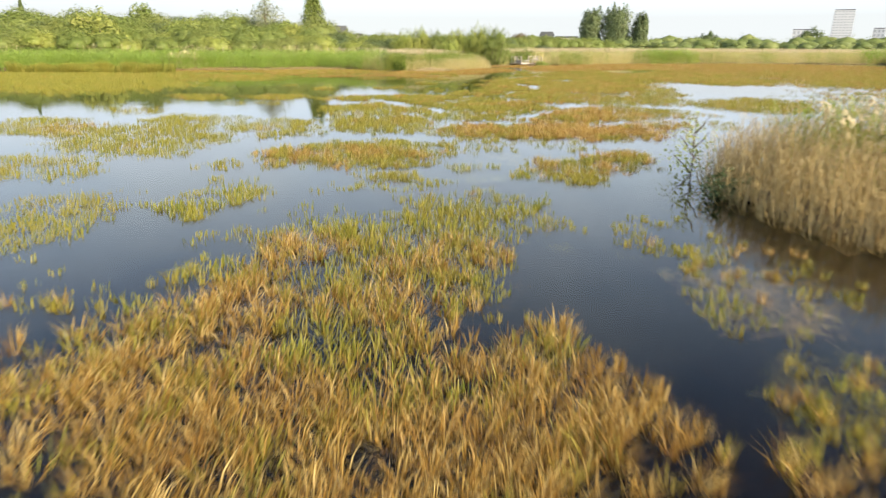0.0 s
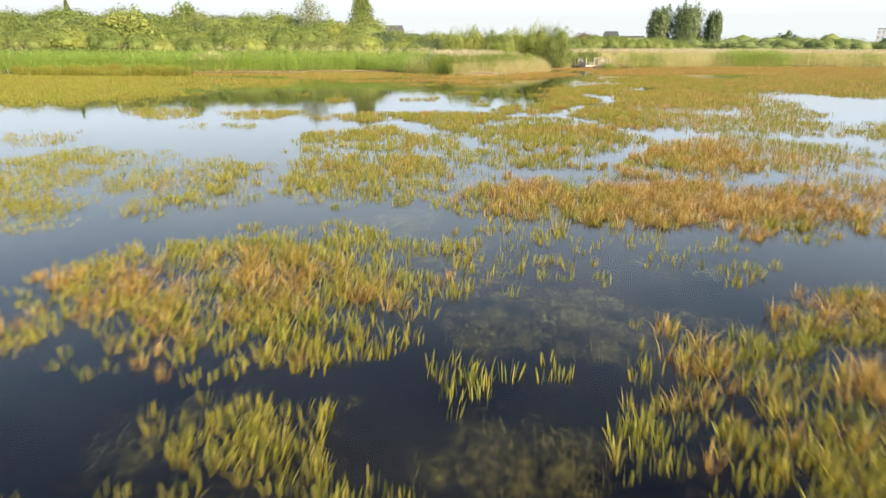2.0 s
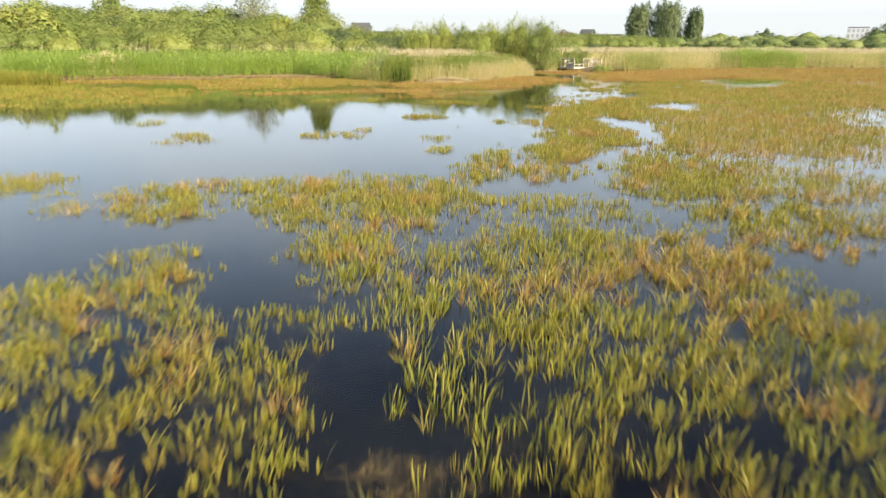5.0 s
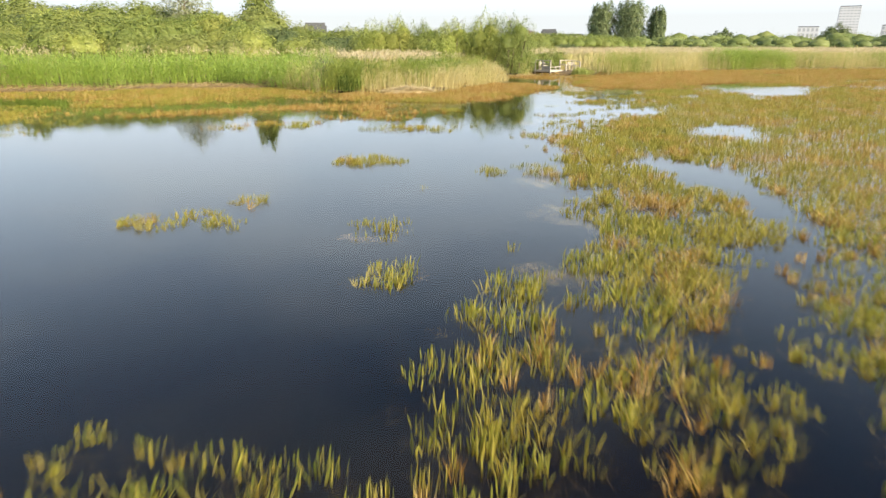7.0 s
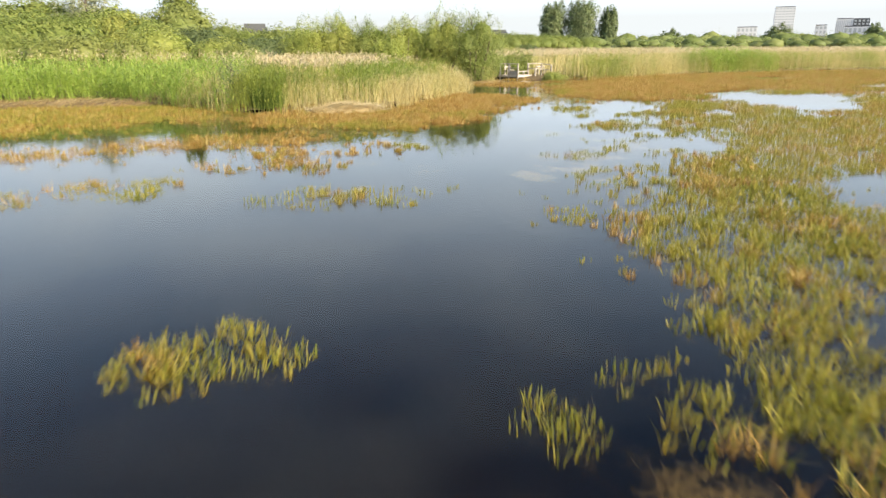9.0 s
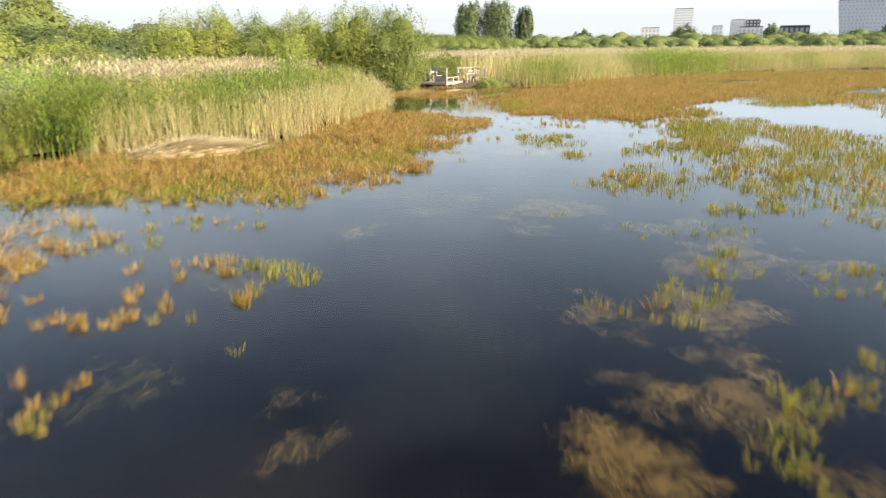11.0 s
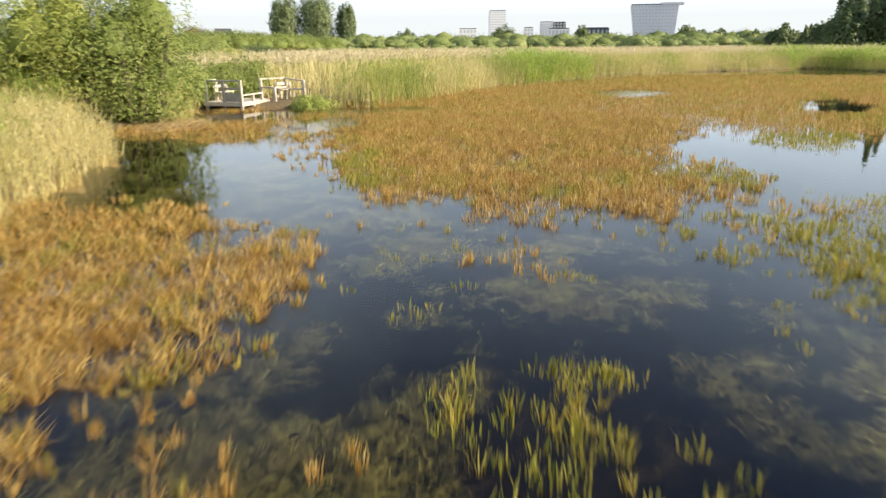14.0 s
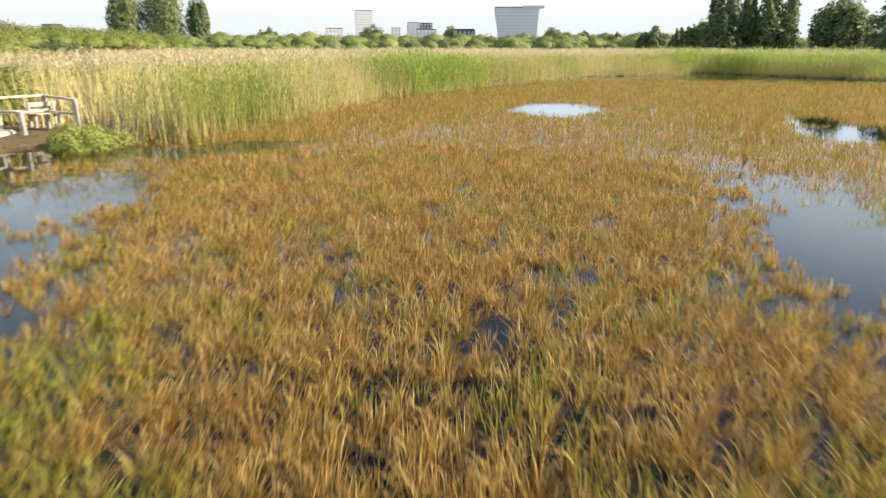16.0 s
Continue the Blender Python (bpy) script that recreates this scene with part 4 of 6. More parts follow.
sedge(12.3, 81.8, 0.60, 0.89, -1, 0.3, 0.7)
sedge(13.2, 81.9, 0.83, 0.57, -9, 0.35, 0.8)
sedge(12.1, 80.5, 0.40, 0.36, 0, 0.4, 0.5)
sedge(15.0, 79.2, 0.20, 0.51, -34, 0.6, 0.25)
sedge(15.2, 78.7, 0.41, 0.22, -39, 0.33, 0.3)
weed(14.4, 80.6, 1.99, 1.53, -23, 0.8, 0.3)
weed(18.5, 79.1, 1.43, 1.59, -57, 0.7, 0.5)
weed(17.4, 77.9, 0.67, 0.62, -61, 0.6, 0.4)
sedge(14.2, 85.1, 0.92, 2.39, -5, 0.7, 0.85)
sedge(13.8, 83.4, 0.77, 0.75, -3, 0.75, 0.75)
sedge(14.8, 85.9, 0.64, 1.25, -9, 0.45, 0.7)
sedge(14.0, 89.1, 0.75, 1.26, -3, 0.3, 0.6)
sedge(17.9, 98.8, 1.53, 2.18, -12, 0.85, 1)
sedge(15.4, 84.1, 0.33, 1.00, -16, 0.25, 0.4)
sedge(22.7, 89.6, 4.08, 4.46, -37, 1, 0.75)
sedge(22.2, 85.6, 2.22, 2.27, -47, 1, 0.7)
sedge(19.6, 89.9, 1.72, 2.07, -26, 0.95, 0.35)
sedge(27.1, 92.3, 4.89, 5.53, -43, 1, 0.85)
sedge(26.0, 85.4, 1.14, 1.38, -58, 0.8, 0.5)
sedge(21.4, 96.1, 1.17, 2.21, -23, 0.7, 0.4)
sedge(19.7, 87.5, 1.29, 1.15, -32, 0.8, 0.35)
sedge(21.8, 83.8, 0.92, 0.85, -53, 0.75, 0.45)
sedge(17.1, 84.5, 0.40, 0.51, -27, 0.28, 0.1)
sedge(17.8, 83.8, 0.51, 0.56, -34, 0.33, 0.2)
sedge(17.1, 83.2, 0.34, 0.50, -32, 0.17, 0.2)
sedge(20.7, 81.9, 0.64, 1.06, -59, 0.4, 0.4)
sedge(21.0, 81.1, 0.54, 0.99, -65, 0.42, 0.4)
sedge(22.6, 82.4, 0.93, 0.77, -62, 0.33, 0.3)
sedge(15.8, 82.3, 0.88, 0.69, -25, 0.12, 0.3)
sedge(16.7, 81.7, 0.36, 0.31, -38, 0.16, 0.3)
sedge(24.5, 82.4, 0.34, 2.05, -66, 0.4, 0.3)
sedge(33.8, 87.1, 1.79, 3.01, -65, 0.8, 0.3)
weed(17.5, 82.8, 2.43, 1.81, -37, 1, 0.3)
weed(14.9, 91.5, 1.54, 2.88, -6, 0.8, 0.3)
weed(16.7, 87.3, 1.67, 1.70, -18, 0.6, 0.3)
weed(19.2, 80.8, 1.24, 1.19, -60, 0.7, 0.4)
weed(18.3, 80.1, 0.82, 0.37, -62, 0.8, 0.3)
weed(16.6, 92.4, 1.43, 1.78, -12, 0.7, 0.3)
sedge(22.6, 88.3, 4.08, 3.47, -42, 1, 0.75)
sedge(21.6, 84.8, 1.97, 1.23, -54, 1, 0.75)
sedge(20.6, 90.5, 2.31, 3.07, -28, 0.95, 0.5)
sedge(21.9, 83.6, 0.83, 0.75, -63, 0.9, 0.7)
gap(16.8, 88.3, 1.28, 1.62, -12, 1)
gap(17.8, 85.8, 1.49, 0.67, -26, 1)
gap(19.0, 83.5, 1.73, 0.52, -50, 1)
gap(21.0, 82.6, 0.52, 0.50, -67, 0.9)
gap(17.7, 84.2, 1.66, 0.40, -33, 1)
sedge(17.7, 84.3, 0.21, 0.35, -32, 0.45, 0.25)
sedge(17.4, 84.3, 0.25, 0.26, -29, 0.2, 0.2)
sedge(18.5, 83.3, 0.80, 0.16, -47, 0.2, 0.4)
sedge(15.5, 85.8, 0.37, 0.47, -5, 0.3, 0.7)
weed(17.6, 86.2, 2.43, 1.44, -23, 0.9, 0.3)
weed(16.7, 91.3, 1.25, 2.53, -9, 0.9, 0.3)
weed(18.9, 83.6, 1.76, 0.61, -47, 0.9, 0.3)
sedge(44.7, 104.6, 9.14, 11.26, -53, 1, 0.9)
sedge(42.7, 96.6, 3.74, 6.82, -64, 1, 0.75)
sedge(34.6, 107.1, 3.47, 3.79, -36, 0.95, 0.9)
sedge(30.8, 100.5, 4.09, 5.54, -39, 1, 0.7)
sedge(23.6, 90.4, 3.56, 3.62, -44, 1, 0.8)
sedge(26.4, 90.0, 2.21, 3.69, -58, 1, 0.75)
sedge(24.5, 94.2, 2.91, 3.11, -34, 0.95, 0.7)
sedge(31.7, 96.8, 3.53, 7.09, -48, 1, 0.75)
sedge(26.7, 100.0, 2.12, 3.25, -29, 0.85, 0.5)
sedge(21.6, 96.4, 1.18, 1.81, -16, 0.7, 0.4)
sedge(24.4, 87.0, 0.96, 1.71, -70, 0.95, 0.85)
sedge(32.3, 92.3, 1.24, 3.98, -62, 0.9, 0.6)
sedge(19.8, 90.3, 1.07, 0.80, -16, 1, 0.8)
sedge(20.8, 91.7, 0.86, 1.11, -20, 0.85, 0.5)
sedge(20.3, 95.4, 0.62, 1.08, -11, 0.45, 0.3)
sedge(19.7, 92.3, 0.44, 0.55, -11, 0.4, 0.3)
sedge(22.3, 103.2, 1.52, 1.36, -13, 0.7, 0.7)
gap(30.4, 88.5, 1.09, 2.69, -73, 1)
gap(21.9, 99.9, 1.72, 1.75, -14, 1)
gap(26.8, 104.3, 3.93, 1.67, -24, 0.9)
gap(32.6, 90.5, 0.70, 2.38, -69, 0.5)
sedge(37.5, 89.9, 0.85, 3.24, -75, 0.5, 0.3)
gap(28.6, 95.3, 0.31, 2.10, -45, 0.5)
gap(23.3, 92.3, 0.23, 1.35, -34, 0.4)
gap(24.4, 89.5, 0.26, 0.81, -53, 0.35)
weed(20.3, 93.4, 0.90, 1.50, -13, 0.8, 0.3)
weed(21.9, 100.0, 1.72, 2.36, -14, 0.5, 0.3)
gap(44.9, 105.4, 2.66, 4.34, -52, 1)
gap(45.4, 92.2, 1.11, 3.72, -75, 0.9)

d_shore = shore_distance(cx_, cy_)
full *= np.clip((1.3 - d_shore) / 1.2, 0, 1)
weeds *= d_shore < 0
# the line along which the beds are shown closest
LINE = [(1, -2), (2.4, 10.6), (3.4, 26), (4.2, 45), (6.4, 59), (10, 70.4), (15.6, 81), (24, 92), (27.5, 95)]


def line_distance(x, y):
    best = np.full(x.shape, 1e9)
    for (ax, ay), (bx, by) in zip(LINE, LINE[1:]):
        dx, dy = bx - ax, by - ay
        s = np.clip(((x - ax) * dx + (y - ay) * dy) / (dx * dx + dy * dy), 0, 1)
        best = np.minimum(best, np.hypot(x - ax - s * dx, y - ay - s * dy))
    return best


rng = np.random.RandomState(5)
near = line_distance(cx_, cy_)
tufts = 76 * np.clip(4.2 / np.maximum(near, 4.2), 0.05, 1) ** np.where(near < 9, 1.0, 0.72)
tufts = np.where(near > 7, tufts * 1.35, tufts)
tufts = np.where((np.hypot((cx_ - 43) / 17, (cy_ - 101) / 11) < 1) & (near > 8), np.maximum(tufts, 42), tufts)
grain = smooth_noise(cx_, cy_, 0.30, 21) * 0.45 + smooth_noise(cx_, cy_, 0.75, 22) * 0.55
held = np.clip(full, 0, 1)
thick_bed = 0.60 * np.clip(held * 1.1 + 0.4 * np.clip((held - 0.82) / 0.15, 0, 1) + (grain - 0.56) * 2.4, 0, 1) ** 1.5 + 0.30 * held ** 1.5
want = np.where(full > 0.03, thick_bed * tufts, 0) * CELL * CELL
count = rng.poisson(want)
ii = np.repeat(np.arange(count.size), count.ravel())
tx = cx_.ravel()[ii] + rng.rand(len(ii)) * CELL
ty = cy_.ravel()[ii] + rng.rand(len(ii)) * CELL
tb = brown.ravel()[ii] + (smooth_noise(tx, ty, 0.8, 31) - 0.5) * 0.7 + (rng.rand(len(ii)) - 0.5) * 0.6
tn, tf, td = tufts.ravel()[ii], full.ravel()[ii], near.ravel()[ii]
tz = np.maximum(-0.12, ground_z(tx, ty) - 0.06)


def sedge_mesh(name, pick, per, height, width, droop, far, fan):
    """Blades of one kind: single ones for fresh sedge, tussocks that fan out for withered sedge."""
    chosen = np.nonzero(pick)[0]
    if fan:
        chosen = chosen[rng.rand(len(chosen)) < (1.0 if far else 0.72)]
    m = np.repeat(chosen, per)
    n = len(m)
    wide = (76 / tn[m]) ** (0.72 if far else 0.5)
    a = rng.rand(n) * 2 * np.pi
    spread = (0.065 if fan else 0.11) * wide * rng.rand(n) ** 0.5
    tuft = np.random.RandomState(7).rand(len(tx))[m]
    h = height * (0.45 + 0.6 * rng.rand(n)) * (0.75 + 0.45 * tuft if fan else 1.0) * (0.60 + 0.5 * np.clip(tf[m], 0, 1)) * (1 + 0.05 * (wide - 1))
    close = np.clip(tf[m] * 1.3 - 0.3, 0.08, 1)
    lean = np.clip(rng.rand(n) ** 1.4 * (0.20 + 0.3 * close) + droop * close * rng.rand(n), 0, 1.3)
    away = np.where(rng.rand(n) < (0.22 if fan else 0.35), 0.6 + 0.5 * rng.randn(n), a + 0.5 * rng.randn(n))
    args = (tx[m] + np.cos(a) * spread, ty[m] + np.sin(a) * spread, tz[m], h + 0.10, width * (1.65 if far else 1.0) * wide * (0.6 + 0.8 * rng.rand(n)), lean, away, rng.rand(n) * np.pi)
    return slivers(name, *args) if far else blades(name, *args, blunt=not fan)


sort, is_far = np.digitize(tb, (0.40, 0.64)), td > 7.0
for far_ in (False, True):
    pick = is_far if far_ else ~is_far
    for k, (name_, material_, droop, high, thin, per, fan, words) in enumerate((
            ("green_sedge", M_SEDGE, 0.2, 0.18, 0.88, 8, False, "yellow-green sedge blades standing in shallow water"),
            ("golden_sedge", M_GOLD, 0.50, 0.22, 0.75, 13, True, "olive-gold sedge blades in shallow water"),
            ("brown_sedge", M_BROWN, 0.85, 0.25, 0.66, 18, True, "golden-brown withered sedge in dense beds in shallow water"))):
        bed = mesh_part(name_, sedge_mesh(name_, (sort == k) & pick, 7 if far_ else per, high, 0.0145 * thin, droop, far_, fan), material_)
        tagged(bed, words, "sedge", kind="stuff")


def clump(name, label, material, x, y, rx, ry, n, tall, wide, seed, category="sedge"):
    """A stand of blades of its own height on an oval."""
    r = np.random.RandomState(seed)
    q, a = np.sqrt(r.rand(n)), r.rand(n) * 6.28
    px, py = x + rx * q * np.cos(a), y + ry * q * np.sin(a)
    h = tall * (0.55 + 0.6 * r.rand(n)) * (0.5 + 0.8 * smooth_noise(px, py, 1.6, seed))
    me = slivers(name, px, py, np.maximum(ground_z(px, py), -0.12) - 0.03, h, wide * (0.7 + 0.6 * r.rand(n)), 0.5 * r.rand(n), r.rand(n) * 6.28, r.rand(n) * 3.14)
    tagged(mesh_part(name, me, material), label, category, kind="stuff")


clump("tussock_sedge", "tall yellow-green tussocks of sedge near the bank", M_SEDGE, -33, 74.6, 9.0, 1.6, 14000, 1.25, 0.05, 3)
for k, (x, y, q) in enumerate(((4.9, 24.4, 0.32), (5.7, 22.5, 0.20), (4.8, 22.2, 0.15), (4.7, 24.8, 0.40), (10.1, 11.5, 0.30))):
    clump("fresh_shoots", "small clump of fresh bright green leaves in the sedge", M_BRIGHT, x, y, q, q * 0.8, 90, 0.26, 0.035, 50 + k, "water plant")

# weed just under the surface: fine strands in loose cushions
for name_, material_, many, words, kind_of in (("pond_weed", M_WEED, 260, "olive-green drowned weed just under the water", weed_brown < 0.7),
                                         ("rotting_weed", M_ROT, 380, "brown rotting weed just under the water", weed_brown >= 0.7)):
    lumps = smooth_noise(cx_, cy_, 0.95, 41) * 0.5 + smooth_noise(cx_, cy_, 0.42, 42) * 0.35 + smooth_noise(cx_, cy_, 0.22, 43) * 0.15
    thick = weeds * kind_of * np.clip((lumps - 0.40) * 7, 0, 1)
    wcount = rng.poisson(np.where(thick > 0.03, thick * many, 0) * CELL * CELL)
    wi = np.repeat(np.arange(wcount.size), wcount.ravel())
    n = len(wi)
    px, py = cx_.ravel()[wi] + rng.rand(n) * CELL, cy_.ravel()[wi] + rng.rand(n) * CELL
    pz = -0.20 + 0.15 * thick.ravel()[wi] * rng.rand(n) ** 0.7
    m = np.repeat(np.arange(n), 9)
    q = len(m)
    weed_me = strands(name_, px[m] + 0.055 * rng.randn(q), py[m] + 0.055 * rng.randn(q), pz[m] + 0.02 * rng.randn(q).clip(-2, 1.0), 0.07 + 0.12 * rng.rand(q),
                      0.014 + 0.022 * rng.rand(q), 0.9 + 1.2 * rng.randn(q), 0.18 * rng.randn(q))
    tagged(mesh_part(name_, weed_me, material_), words, "water weed", kind="stuff")
    if name_ == "pond_weed":
        few = rng.rand(n) < 0.42
        fx, fy, q = px[few], py[few], few.sum()
        flecks = strands("floating_leaves", fx, fy, 0.012 - 0.05 * rng.rand(q), 0.08 + 0.12 * rng.rand(q), 0.04 + 0.05 * rng.rand(q), rng.rand(q) * 6.28, 0.03 * rng.randn(q))
        tagged(mesh_part("floating_leaves", flecks, M_FLECK), "small yellow-green leaves afloat over drowned weed", "water plant", kind="stuff")

# dead blades that lie drowned between the stems
sunk = rng.poisson(np.where((held > 0.25) & (near < 6.5) & (d_shore < 0), 42 * np.clip(grain * 2 - 0.4, 0, 1), 0) * CELL * CELL)
si = np.repeat(np.arange(sunk.size), sunk.ravel())
m = np.repeat(np.arange(len(si)), 5)
q = len(m)
lx, ly = cx_.ravel()[si] + rng.rand(len(si)) * CELL, cy_.ravel()[si] + rng.rand(len(si)) * CELL
litter = strands("sunken_litter", lx[m] + 0.07 * rng.randn(q), ly[m] + 0.07 * rng.randn(q), -0.10 + 0.105 * rng.rand(q), 0.10 + 0.18 * rng.rand(q), 0.012 + 0.024 * rng.rand(q), rng.rand(q) * 6.28, 0.08 * rng.randn(q))
tagged(mesh_part("sunken_litter", litter, M_SUNK), "brown dead blades lying drowned between sedge stems", "plant litter", kind="stuff")


# ---- reeds ----
def reed_points(x0, x1, y0, y1, per, seed):
    r = np.random.RandomState(seed)
    n = int((x1 - x0) * (y1 - y0) * per)
    x, y = x0 + r.rand(n) * (x1 - x0), y0 + r.rand(n) * (y1 - y0)
    keep = (np.hypot((x - 22.3) / 3.4, (y - 109.0) / 2.6) > 1) & (np.hypot((x - 15.6) / 2.4, (y - 104.4) / 3.2) > 1)
    x, y = x[keep], y[keep]
    return x, y, shore_distance(x, y), r


def reed_stems(name, x, y, h, w, r, material, lean=0.12):
    n = len(x)
    return slivers(name, x, y, ground_z(x, y) - 0.03, h, w * 1.25, lean * r.rand(n) * 2, r.rand(n) * 6.28, r.rand(n) * 3.14)


def reed_leaves(name, x, y, h, r, per, material, low=0.35, width=0.03):
    m = np.repeat(np.arange(len(x)), per)
    n = len(m)
    z = ground_z(x, y)[m] + h[m] * (low + (0.98 - low) * r.rand(n))
    away = np.where(r.rand(n) < 0.5, 0.5 + 0.6 * r.randn(n), r.rand(n) * 6.28)
    lean = 0.35 + 0.9 * r.rand(n)
    long = 0.26 + 0.26 * r.rand(n)
    out, c = np.stack([np.cos(away), np.sin(away), 0 * away], 1), np.stack([-np.sin(away), np.cos(away), 0 * away], 1)
    p = np.stack([x[m] + 0.05 * r.randn(n), y[m] + 0.05 * r.randn(n), z], 1)
    mid = p + out * (long * lean * 0.45)[:, None] + np.array([0, 0, 1.0]) * (long * (0.62 - 0.2 * lean))[:, None]
    tip = mid + out * (long * lean * 0.55)[:, None] + np.array([0, 0, 1.0]) * (long * (0.45 - 0.62 * lean))[:, None]
    w = c * (width * (0.5 + 0.5 * r.rand(n)))[:, None]
    v = np.stack([p, mid + w, tip, mid - w], 1).reshape(-1, 3)
    return mesh_of(name, v, np.arange(4 * n), np.arange(n) * 4)


def reed_bed(label_green, label_dead, box, front, middle, back, dead_share, tall, seed, deep, rise, green, dry, leaf, low=0.42):
    """A stretch of reeds along the shore: dense at the water's edge, thinner behind where only the tops show."""
    xs, ys, hs, ds, ss = [], [], [], [], []
    for per, lo, hi in ((front, -0.5, 2.2), (middle, 2.2, 9.0), (back, 9.0, min(deep, 45)), (back * 0.14, 45, deep)):
        if hi <= lo:
            continue
        x, y, d, r = reed_points(*box, per, seed + int(hi))
        keep = (d > lo) & (d <= hi)
        x, y, d = x[keep], y[keep], d[keep]
        clump = smooth_noise(x, y, 1.7, seed)
        keep = r.rand(len(x)) < 0.45 + 0.9 * clump
        x, y, d = x[keep], y[keep], d[keep]
        xs.append(x), ys.append(y), ds.append(d)
        ss.append(np.full(len(x), 1.0 if hi < 3 else 1.6 if hi < 10 else 2.8 if hi <= 45 else 7.0))
    x, y, d, s = (np.concatenate(v) for v in (xs, ys, ds, ss))
    r = np.random.RandomState(seed)
    h = tall * (0.72 + 0.16 * np.clip(d / 5, 0, 1) + 0.2 * r.rand(len(x)) + 0.15 * (smooth_noise(x, y, 3.1, seed + 1) - 0.5))
    h = h * (1 - rise * np.clip(1 - d / 2.5, 0, 1))
    share = dead_share(x, y, d) + (smooth_noise(x, y, 2.6, seed + 2) - 0.5) * 1.1
    dead = r.rand(len(x)) < share
    h = np.where(dead & (y < 105), h * (1 + 0.16 * np.clip((d - 4.5) / 5, 0, 1)), h)
    if label_green:
        g = ~dead
        ob = mesh_part("green_reeds", reed_stems("green_reeds", x[g], y[g], h[g], 0.022 * s[g], r, green), green)
        tagged(ob, label_green, "reeds", kind="stuff")
        near_g = g & (d < 10)
        lv = mesh_part("reed_leaves", reed_leaves("reed_leaves", x[near_g], y[near_g], h[near_g], r, 5, green, low, leaf * 1.5), green)
        tagged(lv, label_green, "reeds", kind="stuff")
    tall_dead = h[dead] * (0.66 + 0.32 * r.rand(dead.sum()) + 0.15 * np.clip(d[dead] / 5, 0, 1))
    ob = mesh_part("dead_reeds", reed_stems("dead_reeds", x[dead], y[dead], tall_dead, 0.024 * s[dead], r, dry, 0.2), dry)
    tagged(ob, label_dead, "reeds", kind="stuff")
    front_dead = d[dead] < 3
    lv = mesh_part("dry_reed_leaves", reed_leaves("dry_reed_leaves", x[dead][front_dead], y[dead][front_dead], tall_dead[front_dead], r, 3, dry, 0.25, leaf * 0.8), dry)
    tagged(lv, label_dead, "reeds", kind="stuff")
    top = dead & (d > (4 if deep > 10 else 1.4)) & (d < 40)
    pl = mesh_part("reed_plumes", reed_leaves("reed_plumes", x[top], y[top], h[top], r, 3 if deep > 10 else 1, M_PLUME, 0.76, 0.032), M_PLUME)
    tagged(pl, label_dead, "reeds", kind="stuff")


reed_bed("bright green reeds along the pond bank", "pale dry reed stems among green reeds", (-75, -1, 76, 112), 42, 12, 3,
         lambda x, y, d: 0.02 + 0.9 * np.clip((d - 7) / 8, 0, 1) * np.clip((x + 24) / 20, 0, 1) + 0.3 * (x > -4) - 0.4 * (x < -8) * (d < 7), 2.1, 100, 30, 0.0, M_LUSH, M_DEAD, 0.022, 0.25)
reed_bed("green reeds mixed with dry stems on the bank", "pale straw-coloured dead reeds on the bank", (-1, 17.5, 79, 112), 60, 24, 8,
         lambda x, y, d: np.where(d < 1.8, 1.0 - 0.8 * (x < 1.5), np.where(d < 5, 0.10 + 0.45 * np.clip((x - 7) / 3, 0, 1), 0.35 + 0.9 * np.clip((d - 5) / 1.5, 0, 1))), 1.85, 200, 30, 0.16, M_REED, M_DEAD, 0.015, 0.5)
reed_bed("tall green reeds standing behind the sedge", "straw-coloured reed stems and plumes", (16, 130, 104, 250), 40, 12, 3.6,
         lambda x, y, d: 0.62 + 0.22 * (x > 57) + 0.5 * np.clip((d - 3) / 3, 0, 1), 2.3, 300, 150, 0.0, M_REED, M_DEAD, 0.014)
reed_bed("lush bright green reeds in front of straw-coloured ones", "a few dry reed stems among lush green reeds", (46, 57, 114, 130), 30, 14, 3,
         lambda x, y, d: 0.05 + 1.2 * np.clip((d - 7) / 3, 0, 1) + 0 * d, 2.3, 350, 11, 0.0, M_LUSH, M_DEAD, 0.026, 0.2)
reed_bed("green reeds on the far bank", "dry reeds on the far bank", (91, 120, 30, 130), 16, 6, 2, lambda x, y, d: 0.1 + 0 * d, 2.6, 400, 20, 0.0, M_LUSH, M_DEAD, 0.03)
reed_bed("green shoots in a dry reed clump", "dense clump of dry golden reeds in the water", (7.2, 14.9, 7, 16.5), 85, 60, 0.01,
         lambda x, y, d: 1.25 - 0.10 * d, 1.8, 500, 4, 0.06, M_REED, M_OLD, 0.010)
# corner clump in shadow; the shade is in its leaf colour
clump("shaded_reeds", "green leafy clump at the corner of the bank, coloured dark as if shaded", M_SHADE, 0.7, 81.6, 0.8, 0.6, 1100, 1.5, 0.04, 70, "reeds")


# ---- trees and bushes ----
def leaf_cards(name, pts, out, size, r, long=1.8):
    n = len(pts)
    a = r.randn(n, 3) * 0.38 + out
    a /= np.linalg.norm(a, axis=1)[:, None] + 1e-9
    b = np.cross(a, r.randn(n, 3))
    b /= np.linalg.norm(b, axis=1)[:, None] + 1e-9
    c = np.cross(a, b)
    s = size * (0.6 + 0.8 * r.rand(n))[:, None]
    v = np.stack([pts - b * s * long / 2 - c * s * 0.35, pts - b * s * long * 0.1 + c * s * 0.65, pts + b * s * long * 0.6], 1).reshape(-1, 3)
    return mesh_of(name, v, np.arange(3 * n), np.arange(n) * 3)


